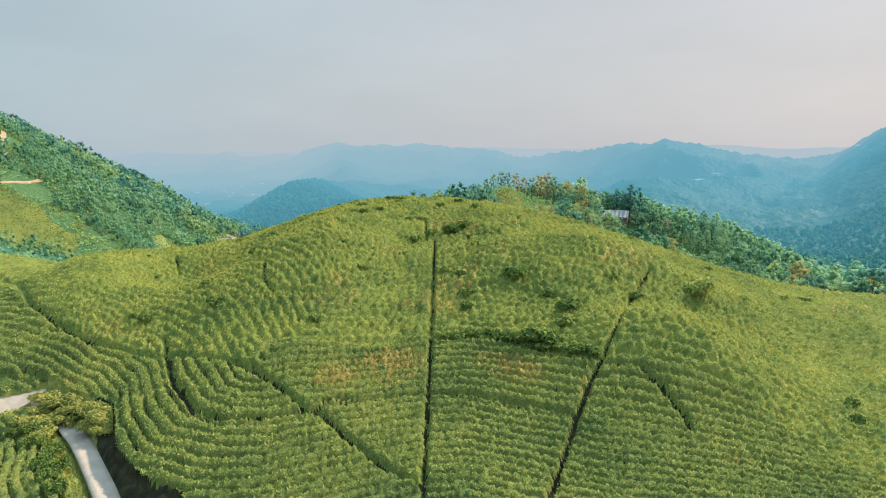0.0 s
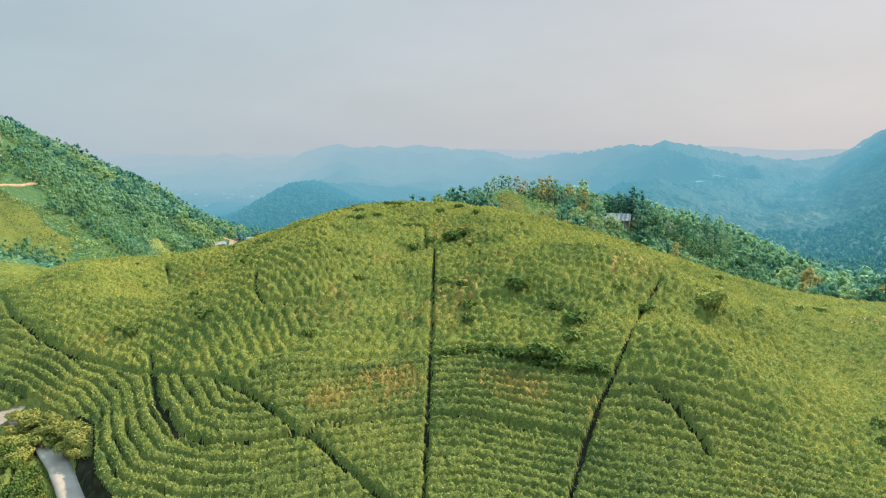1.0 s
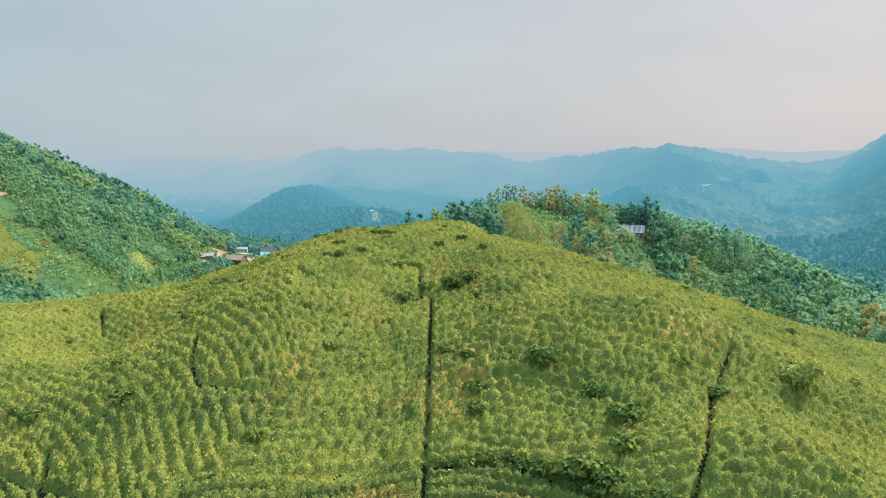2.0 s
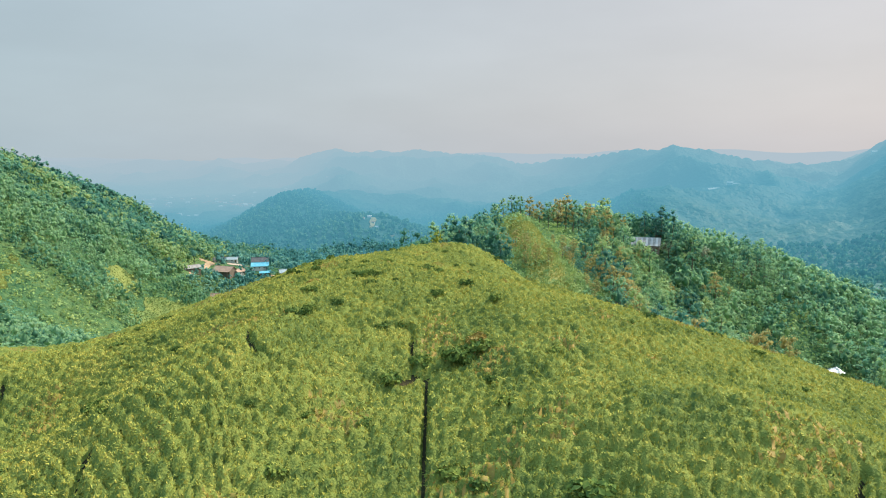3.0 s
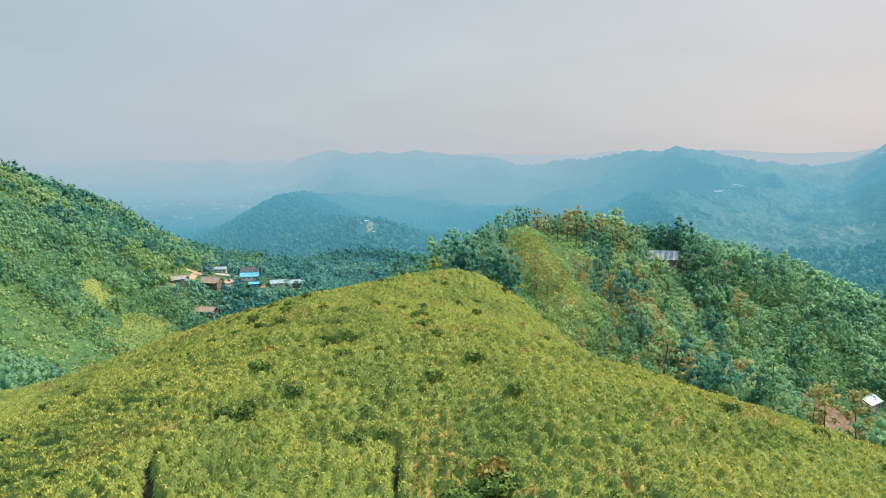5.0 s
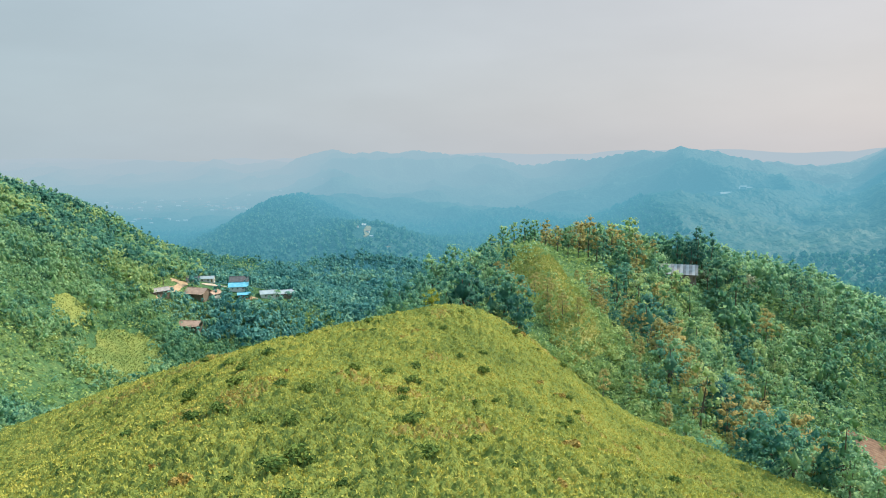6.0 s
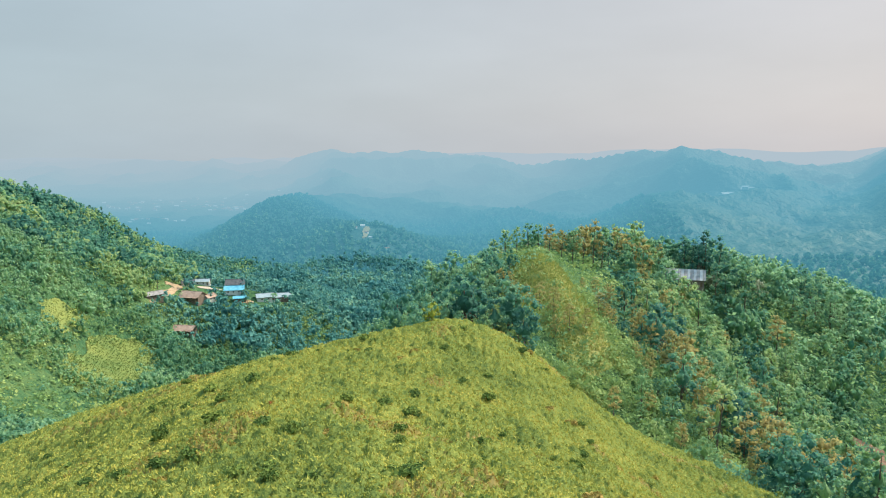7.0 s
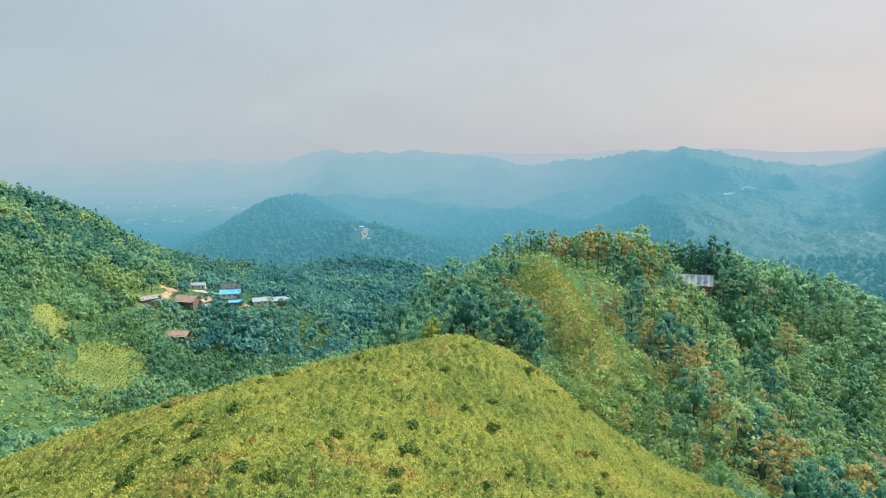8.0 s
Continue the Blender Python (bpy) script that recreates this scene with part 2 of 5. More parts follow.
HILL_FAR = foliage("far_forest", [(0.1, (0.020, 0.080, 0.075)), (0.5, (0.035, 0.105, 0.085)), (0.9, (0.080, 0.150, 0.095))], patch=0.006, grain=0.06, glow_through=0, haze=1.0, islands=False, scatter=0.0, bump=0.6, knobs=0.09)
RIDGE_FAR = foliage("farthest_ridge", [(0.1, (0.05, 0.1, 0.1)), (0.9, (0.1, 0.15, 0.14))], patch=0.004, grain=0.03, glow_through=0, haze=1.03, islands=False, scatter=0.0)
PLOUGHED = surface("ploughed_red_earth", [(0.25, (0.20, 0.11, 0.07)), (0.5, (0.32, 0.18, 0.11)), (0.8, (0.42, 0.26, 0.16))], scale=0.5)
# soil with hedge shade painted in, for paths, row gaps and bank foot
SHADED_EARTH = surface("shaded_earth", [(0.25, (0.014, 0.016, 0.009)), (0.5, (0.030, 0.028, 0.014)), (0.8, (0.075, 0.058, 0.030))], scale=0.6, spec=0.05)
BARE = surface("pale_bare_earth", [(0.25, (0.22, 0.14, 0.08)), (0.5, (0.34, 0.23, 0.13)), (0.8, (0.45, 0.33, 0.21))], scale=0.4)
CONCRETE = surface("pale_concrete", [(0.25, (0.31, 0.235, 0.175)), (0.5, (0.40, 0.31, 0.235)), (0.8, (0.47, 0.375, 0.295))], scale=0.35)
BARK = surface("bark", [(0.25, (0.06, 0.045, 0.03)), (0.6, (0.14, 0.11, 0.08)), (0.8, (0.22, 0.19, 0.15))], scale=1.5)
WALL_WHITE = surface("whitewashed_wall", [(0.25, (0.45, 0.43, 0.38)), (0.5, (0.62, 0.6, 0.55)), (0.8, (0.7, 0.68, 0.63))], scale=0.5, bump=0.05)
WALL_GREY = surface("grey_block_wall", [(0.25, (0.20, 0.20, 0.19)), (0.5, (0.29, 0.28, 0.27)), (0.8, (0.36, 0.35, 0.33))], scale=0.6, bump=0.05)
WALL_BROWN = surface("weathered_board_wall", [(0.25, (0.10, 0.08, 0.06)), (0.5, (0.17, 0.13, 0.10)), (0.8, (0.25, 0.20, 0.16))], scale=0.7, bump=0.1)
ROOF_TILE = surface("terracotta_roof", [(0.25, (0.25, 0.16, 0.12)), (0.5, (0.36, 0.235, 0.175)), (0.8, (0.47, 0.33, 0.25))], scale=0.6)
ROOF_GREY = surface("weathered_grey_roof", [(0.25, (0.16, 0.15, 0.14)), (0.5, (0.26, 0.24, 0.23)), (0.8, (0.36, 0.33, 0.31))], scale=0.6)
ROOF_DARK = surface("sooty_dark_roof", [(0.25, (0.05, 0.055, 0.06)), (0.5, (0.09, 0.09, 0.095)), (0.8, (0.15, 0.14, 0.14))], scale=0.6)
ROOF_BLUE = surface("blue_metal_roof", [(0.25, (0.08, 0.30, 0.42)), (0.5, (0.12, 0.40, 0.52)), (0.8, (0.22, 0.48, 0.58))], scale=0.5, rough=0.45, bump=0.03)
ROOF_WHITE = surface("pale_metal_roof", [(0.25, (0.20, 0.25, 0.27)), (0.5, (0.28, 0.33, 0.35)), (0.8, (0.35, 0.39, 0.40))], scale=0.5, rough=0.45, bump=0.03)
ROOF_BARE = surface("translucent_pale_strip", [(0.25, (0.28, 0.27, 0.26)), (0.5, (0.36, 0.35, 0.34)), (0.8, (0.43, 0.42, 0.41))], scale=0.5, rough=0.5, bump=0.03)
WINDOW_DARK = surface("dark_glass", [(0.3, (0.02, 0.025, 0.03)), (0.7, (0.04, 0.045, 0.05))], scale=0.5, rough=0.15, bump=0)
DOOR_WOOD = surface("door_wood", [(0.3, (0.10, 0.06, 0.035)), (0.7, (0.19, 0.12, 0.07))], scale=1.2, bump=0.1)
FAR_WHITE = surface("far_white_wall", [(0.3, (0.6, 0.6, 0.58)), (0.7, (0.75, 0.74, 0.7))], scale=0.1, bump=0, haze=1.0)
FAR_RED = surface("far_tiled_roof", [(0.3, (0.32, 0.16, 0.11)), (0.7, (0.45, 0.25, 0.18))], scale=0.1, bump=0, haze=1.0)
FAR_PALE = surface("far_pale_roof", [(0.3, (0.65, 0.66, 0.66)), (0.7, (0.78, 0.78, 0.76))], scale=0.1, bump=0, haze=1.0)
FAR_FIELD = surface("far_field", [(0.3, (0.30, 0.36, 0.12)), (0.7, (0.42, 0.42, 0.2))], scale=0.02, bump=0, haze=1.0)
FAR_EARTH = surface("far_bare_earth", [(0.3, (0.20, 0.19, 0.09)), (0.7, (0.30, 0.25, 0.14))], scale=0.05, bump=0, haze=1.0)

# ------------------------------------------------------------ the lie of the land
# hills: height over the valley, centre x, centre y, spread x, spread y
VALLEY = -82.0
HILLS = [
    (60.5, 16.8, 154.8, 100, 86.6),
    (40.8, -23.7, 206.9, 71.1, 66.9),
    (20.5, -64, 271.2, 42.4, 31.5),
    (81.7, 23.8, 375.1, 79.4, 114.2),
    (60.7, 107, 482.8, 110.6, 80.3),
    (71.4, 83.5, 281.3, 110.9, 44.7),
    (153.9, -366.8, 485.3, 129.2, 310.0),
    (80.7, -155.6, 191.1, 90.8, 168.7),
    (68.4, 162.6, 148.7, 117.2, 126.6),
    (64.3, -20.4, 6.9, 201.7, 102.7),
    (61.1, -390.7, 277.2, 113.1, 184.2),
    (26, -217.2, 528.9, 43.4, 135.7),
    (39.7, 198.4, 594.4, 87.3, 130.9),
    (-65, 90.1, 282.9, 54.6, 38),
    (9.1, 34, 361.5, 9.1, 41.5),
    (22.5, -141.1, 652.6, 63, 60),
    (26.5, -342.4, 796.0, 76.0, 84.6),
    (-13.1, -349.1, 540.4, 52.0, 50.2),
]
SWELLS = [
    (-7.4, -6.9, 146.5, 15, 29),
    (11.4, -21.5, 141.1, 29.1, 26.5),
    (-13.5, -59.6, 160.5, 19.6, 16.1),
    (7.5, 37.3, 134.7, 24.2, 10.8),
    (8.3, -31.3, 103.2, 22.7, 25.9),
    (11.2, 40.5, 109.3, 21.1, 12.4),
    (17.3, -72.1, 157.7, 24.1, 25.8),
    (-4.2, 81.8, 149.6, 29.9, 24.1),
    (-11.4, 38.5, 247.9, 19.2, 26.5),
    (8.2, -29.1, 234.7, 25.2, 27.8),
    (-10.9, 55.1, 117.3, 25.9, 28.4),
    (-20.1, 35.9, 291.1, 25, 27.6),
]
MID_HILLS = [
    (73.3, -251.0, 1336.2, 95.2, 315.2),
    (44, -105, 1075, 85, 150),
    (16, -60, 900, 110, 120),
]


def bumps(table, x, y):
    return sum(a * np.exp(-(((x - cx) / sx) ** 2) - ((y - cy) / sy) ** 2) for a, cx, cy, sx, sy in table)


def smooth(lo, hi, v):
    k = np.clip((v - lo) / (hi - lo), 0, 1)
    return k * k * (3 - 2 * k)


def lattice(ix, iy, seed):
    """A repeatable random number, 0 to 1, for every lattice point."""
    n = (ix.astype(np.int64) * 374761393 + iy.astype(np.int64) * 668265263 + seed * 1442695041) & 0xFFFFFFFF
    n = ((n ^ (n >> 13)) * 1274126177) & 0xFFFFFFFF
    return ((n ^ (n >> 16)) & 0xFFFFFF) / float(0xFFFFFF)


def value_noise(x, y, size, seed=0):
    u, v = x / size, y / size
    iu, iv = np.floor(u), np.floor(v)
    fu, fv = u - iu, v - iv
    fu, fv = fu * fu * (3 - 2 * fu), fv * fv * (3 - 2 * fv)
    a, b = lattice(iu, iv, seed), lattice(iu + 1, iv, seed)
    c, d = lattice(iu, iv + 1, seed), lattice(iu + 1, iv + 1, seed)
    return (a + (b - a) * fu) * (1 - fv) + (c + (d - c) * fu) * fv


def fbm(x, y, size, seed=0, octaves=4):
    total, amp, norm = 0.0, 1.0, 0.0
    for k in range(octaves):
        total = total + amp * value_noise(x + 17.3 * k, y - 9.1 * k, size / 2**k, seed + k)
        norm += amp
        amp *= 0.5
    return total / norm


def far_rise(x, y):
    """The long slopes beyond the valley: by bearing, where they begin, where their crest stands and how high it is."""
    r = np.maximum(y, 1.0)
    bearing = np.clip(x / r, -0.9, 0.9)
    at = [-0.75, -0.45, -0.3, -0.2, -0.14, -0.06, 0.0, 0.06, 0.11, 0.2, 0.26, 0.3, 0.36, 0.45, 0.53, 0.58, 0.63, 0.75]
    top = [-30, -30, -40, -25, 20, 12, 8, 2, -32, -15, 4, 10, -8, -22, -12, 38, 88, 120]
    begin = [2100, 2100, 2050, 1800, 1450, 1250, 1150, 1080, 1000, 930, 900, 900, 880, 850, 820, 800, 780, 760]
    crest = [3700, 3700, 3500, 3100, 2700, 2600, 2500, 2450, 2400, 2300, 2200, 2150, 2150, 2250, 2300, 2250, 2200, 2200]
    t, b, c = np.interp(bearing, at, top), np.interp(bearing, at, begin), np.interp(bearing, at, crest)
    k = np.clip((r - b) / (c - b), 0, 1)
    soon = smooth(0.12, 0.3, bearing)
    rise = (t + 105) * ((1 - soon) * (0.72 * k + 0.28 * k * k * (3 - 2 * k)) + soon * (1 - (1 - k) ** 3.0))
    over = smooth(0, 900, r - c) * 90
    spurs = (1 - np.abs(2 * fbm(x + 0.35 * y, y, 300, 15, 4) - 1)) ** 2 - 0.62
    rough = ((fbm(x, y, 420, 5, 5) - 0.5) * 80 + spurs * 75) * smooth(0.05, 0.5, k) * (1 - 0.6 * smooth(0.75, 1.0, k))
    return rise - over + rough


def land(x, y):
    """Height of the open ground."""
    near = VALLEY + bumps(HILLS, x, y) + bumps(SWELLS, x, y)
    near = near + (fbm(x, y, 90, 3, 4) - 0.5) * 9 * smooth(330, 420, y)
    far = -20 * smooth(650, 1000, y) + bumps(MID_HILLS, x, y) + far_rise(x, y)
    far = far + (fbm(x, y, 130, 8, 4) - 0.5) * 26 * smooth(800, 1000, y) * (1 - smooth(1500, 1900, y))
    return near + far * smooth(640, 900, y)


def z_at(x, y):
    return float(land(np.array([float(x)]), np.array([float(y)]))[0])


def mesh_from(name, verts, faces, mats, face_mat=None, flat=True):
    """A mesh from arrays; faces: a list of arrays of equal-length index rows."""
    me = bpy.data.meshes.new(name)
    verts = np.asarray(verts, np.float32)
    me.vertices.add(len(verts))
    me.vertices.foreach_set("co", verts.ravel())
    loops = np.concatenate([f.ravel() for f in faces if len(f)]).astype(np.int32)
    sizes = np.concatenate([np.full(len(f), f.shape[1]) for f in faces if len(f)]).astype(np.int32)
    starts = np.concatenate([[0], np.cumsum(sizes)[:-1]]).astype(np.int32)
    me.loops.add(len(loops))
    me.loops.foreach_set("vertex_index", loops)
    me.polygons.add(len(sizes))
    me.polygons.foreach_set("loop_start", starts)
    for m in mats:
        me.materials.append(m)
    if face_mat is not None:
        me.polygons.foreach_set("material_index", np.asarray(face_mat, np.int32))
    me.polygons.foreach_set("use_smooth", np.full(len(sizes), not flat))
    me.update(calc_edges=True)
    return me


def grid_faces(nx, ny):
    i, j = np.meshgrid(np.arange(nx - 1), np.arange(ny - 1))
    a = (j * nx + i).ravel()
    return np.stack([a, a + 1, a + 1 + nx, a + nx], 1)


def picked(verts, quads):
    """Only the vertices that the quads use."""
    used, back = np.unique(quads, return_inverse=True)
    return verts[used], back.reshape(quads.shape)


def steps(*spans):
    out = [np.arange(a, b, s) for a, b, s in spans]
    return np.concatenate(out)


# bounds of the tea hill, as a plan
TEA_EDGE = [(-140, 100), (-68, 121.8), (-65, 118.6), (-59, 114.6), (-52.5, 109), (-49.4, 102.8), (-45.4, 94), (-38.5, 86.2), (-32, 82.3), (-28, 76), (120, 70), (122, 185), (104, 212), (90, 228),
            (79, 236), (69, 243), (61, 253), (55, 264), (50, 280), (42, 291), (27, 297), (18, 292), (8, 300), (-25, 302), (-80, 296), (-125, 270), (-150, 190)]


def inside(x, y, poly):
    hit = np.zeros(np.shape(x), bool)
    for (x0, y0), (x1, y1) in zip(poly, poly[1:] + poly[:1]):
        cross = ((y0 > y) != (y1 > y)) & (x < (x1 - x0) * (y - y0) / (y1 - y0 + 1e-9) + x0)
        hit ^= cross
    return hit


def line_distance(x, y, line):
    best = np.full(np.shape(x), 1e9)
    for (x0, y0), (x1, y1) in zip(line, line[1:]):
        dx, dy = x1 - x0, y1 - y0
        k = np.clip(((x - x0) * dx + (y - y0) * dy) / (dx * dx + dy * dy), 0, 1)
        best = np.minimum(best, np.hypot(x - x0 - k * dx, y - y0 - k * dy))
    return best


ROAD_LINE = [(-69.4, 118.4), (-66, 116.4), (-61.3, 111.4), (-55.1, 103.8), (-49.3, 95.4), (-44.8, 89), (-41.2, 83.5), (-37, 75)]
YARD = [(-76, 109), (-92, 112), (-92, 121), (-82, 124.4), (-73.5, 123.8), (-69.8, 122.6), (-69.5, 119.5), (-73, 116)]
CUT = 1.0


def canopy(x, y):
    """The lumpy tops of the distant forest, with glades."""
    glade = smooth(0.32, 0.42, fbm(x, y, 120, 151, 4))
    lumps = 5.0 * np.abs(value_noise(x, y, 19, 161) - 0.5) + 6.0 * value_noise(x, y, 27, 162) + 5.0 * lattice(np.floor(x / 8), np.floor(y / 7), 163)
    beyond = np.maximum(smooth(1380, 1480, y), smooth(300, 380, x) * smooth(930, 1000, y))
    return glade * lumps * beyond


# the ground sheet, near and far
def build_ground():
    xs = steps((-2600, -900, 50), (-900, -360, 15), (-360, 360, 5), (360, 900, 15), (900, 2601, 50))
    ys = steps((-150, 60, 15), (60, 320, 4), (320, 700, 5), (700, 900.1, 10))
    x, y = np.meshgrid(xs, ys)
    z = land(x, y)
    under = (inside(x, y, TEA_EDGE) & inside(x - 6, y, TEA_EDGE) & inside(x + 6, y, TEA_EDGE) & inside(x, y - 6, TEA_EDGE) & inside(x, y + 6, TEA_EDGE))
    near_box = (x > -96) & (x < -24) & (y > 74) & (y < 130)
    z = z - 2.0 * under - 4.0 * (near_box & ~under)
    v = np.stack([x, y, z], -1).reshape(-1, 3)
    f = grid_faces(len(xs), len(ys))
    # beyond y 655 the sheet takes the material with haze painted in
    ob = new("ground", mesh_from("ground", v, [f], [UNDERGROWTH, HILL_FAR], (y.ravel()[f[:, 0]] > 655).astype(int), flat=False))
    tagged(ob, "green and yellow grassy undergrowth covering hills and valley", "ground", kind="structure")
    xs = steps((-3300, -900, 25), (-900, 1300, 8), (1300, 3300, 25))
    ys = steps((900, 1700, 7), (1700, 2500, 13), (2500, 4700, 45))
    x, y = np.meshgrid(xs, ys)
    z = land(x, y) + canopy(x, y)
    v = np.stack([x, y, z], -1).reshape(-1, 3)
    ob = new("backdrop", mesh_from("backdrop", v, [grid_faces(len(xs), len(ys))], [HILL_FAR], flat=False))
    tagged(ob, "distant forested hills with blue haze painted over them as glow", "hills", kind="structure")


build_ground()


def far_ridge(name, y0, xs, height, mat, seed):
    """A faint ridge on the horizon with a real front and back slope."""
    x, k = np.meshgrid(xs, np.linspace(0, 1, 9))
    crest = height(x) + (fbm(x, x * 0 + seed * 50, 600, seed, 5) - 0.5) * 90
    z = -140 + (crest + 140) * np.sin(np.pi * np.clip(k, 0, 1) * 0.72) / np.sin(np.pi * 0.5)
    v = np.stack([x, y0 - 500 + 700 * k, z], -1).reshape(-1, 3)
    ob = new(name, mesh_from(name, v, [grid_faces(len(xs), 9)], [mat], flat=False))
    return tagged(ob, "faint ridge on the horizon, grey-blue haze painted on it", "hills", kind="structure")


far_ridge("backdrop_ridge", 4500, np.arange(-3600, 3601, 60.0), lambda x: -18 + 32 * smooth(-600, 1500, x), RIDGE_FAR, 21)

# ------------------------------------------------------------ the tea hill
LANES = [
    ([(-2.4, 78), (-2.3, 95), (-2.2, 101.8), (-1.9, 119), (-1.7, 150.6)], 0.15),
    ([(-3.4, 151.5), (-3.6, 155), (-3.9, 158.4), (-3.9, 163.4)], 0.06),
    ([(-4.0, 151.4), (-1.8, 150.8), (0.6, 150.6)], 0.4),
    ([(-114.7, 182), (-82.5, 140.3), (-73.5, 133.6), (-67, 130.2), (-56.9, 125.1), (-46.6, 117.4), (-35.8, 108.8), (-29.2, 103.7), (-23.1, 99.2), (-18.9, 95.7)], 0.28),
    ([(-18.9, 95.7), (-16.8, 95.3), (-12.4, 91.2), (-7.6, 87.1), (-2.8, 84.3)], 0.28),
    ([(-18.9, 95.7), (-14.9, 98.1), (-8.6, 100.4), (-2.3, 101.8), (3.8, 101.3), (9.4, 98.7), (18.5, 95)], 0.2),
    ([(12, 78), (13, 81.1), (15.9, 88.3), (18.5, 94.9), (21.5, 100.5), (24.3, 104.1), (27.7, 110.1), (33.8, 125.3), (38.6, 131.9)], 0.26),
    ([(28.7, 101.6), (31.2, 98.4), (33.2, 94.5), (33.6, 92)], 0.25),
    ([(-34.5, 137.4), (-33.1, 130.6), (-30.6, 125.2), (-26.1, 123)], 0.22),
    ([(-46.4, 116.9), (-40.8, 104.8), (-35, 96.5), (-29.8, 93.8), (-24.3, 93.7), (-18.9, 95.6)], 0.28),
    ([(-50, 125.4), (-46.6, 117.4)], 0.2),
    ([(-65, 172.5), (-61.6, 165.1)], 0.2),
    ([(37.2, 88.2), (43.2, 86.8), (47.9, 83.4)], 0.2),
    ([(-24.5, 160), (-24.2, 156.4), (-21.8, 150.9), (-20.1, 149), (-17.1, 147.8), (-8, 150), (-2, 151)], 0.32),
]
TERRACES = [
    ([(-27.3, 110.4), (-13.1, 112.1), (-2.2, 115), (7.9, 113.9), (15.4, 107.7), (23.3, 103.6)], 0.3),
    ([(-30.6, 125.2), (-22, 122.2), (-12.7, 127.7), (-3.1, 133.1)], 0.28),
    ([(1, 128), (12, 126), (24, 120)], 0.28),
    ([(-26, 140), (-15, 139), (-3, 150.5), (4, 152.5)], 0.25),
    ([(-2, 151), (4, 154.5), (7, 156)], 0.12),
    ([(-15, 160.8), (-11.6, 162.8), (-7.4, 163.7), (-4, 163.4)], 0.3),
]
# upper limit of the rows that are kept clipped, by x
ROW_X = [-120, -82, -67, -57, -47, -36, -29, -27, -13, -2, 8, 15, 23, 30, 45, 58]
ROW_Y = [180, 140, 130, 125, 117, 109, 104, 110, 112, 115, 114, 108, 104, 104, 97, 78]
ROW_STEP = 1.62


# the way the rows wrap round the spur above the road
WRAP = [(-125, 156), (-85, 142), (-66, 134), (-54, 126), (-46.4, 116.9), (-40.8, 104.8), (-35, 96.5), (-29.8, 93.8), (-24.3, 93.7), (-18.9, 95.6), (0, 99)]


def side_distance(x, y, line):
    """Distance from a line, positive on the left of its way."""
    best, side = np.full(np.shape(x), 1e9), np.ones(np.shape(x))
    for (x0, y0), (x1, y1) in zip(line, line[1:]):
        dx, dy = x1 - x0, y1 - y0
        k = np.clip(((x - x0) * dx + (y - y0) * dy) / (dx * dx + dy * dy), 0, 1)
        d = np.hypot(x - x0 - k * dx, y - y0 - k * dy)
        near = d < best
        side = np.where(near, np.sign(dx * (y - y0) - dy * (x - x0)), side)
        best = np.where(near, d, best)
    return best * side


def row_coordinate(x, y):
    u = y + 0.42 * np.maximum(np.minimum(x, 20) - 3, 0) + 0.22 * np.maximum(x - 20, 0)
    u = u - 0.36 * (np.clip(x, -19, -2) + 2)
    left = smooth(-15, -23, x)
    u = u * (1 - left) + (101.7 + side_distance(x, y, WRAP)) * left
    return u + (fbm(x, y, 7.0, 31, 3) - 0.5) * 1.1


def domes(p, q, seed):
    """Rounded tops of bushes on a jittered lattice, 1 on a bush and 0 in the creases between them."""
    ip, iq = np.floor(p), np.floor(q)
    best = np.full(np.shape(p), 9.0)
    second = np.full(np.shape(p), 9.0)
    for dp in (-1, 0, 1):
        for dq in (-1, 0, 1):
            cp, cq = ip + dp, iq + dq
            d = np.hypot(p - cp - 0.5 - 0.6 * (lattice(cp, cq, seed) - 0.5), q - cq - 0.5 - 0.6 * (lattice(cp, cq, seed + 7) - 0.5))
            second = np.where(d < best, best, np.minimum(second, d))
            best = np.minimum(best, d)
    return smooth(0.0, 0.45, second - best) * np.sqrt(np.clip(1 - (best / 1.05) ** 2, 0, 1))


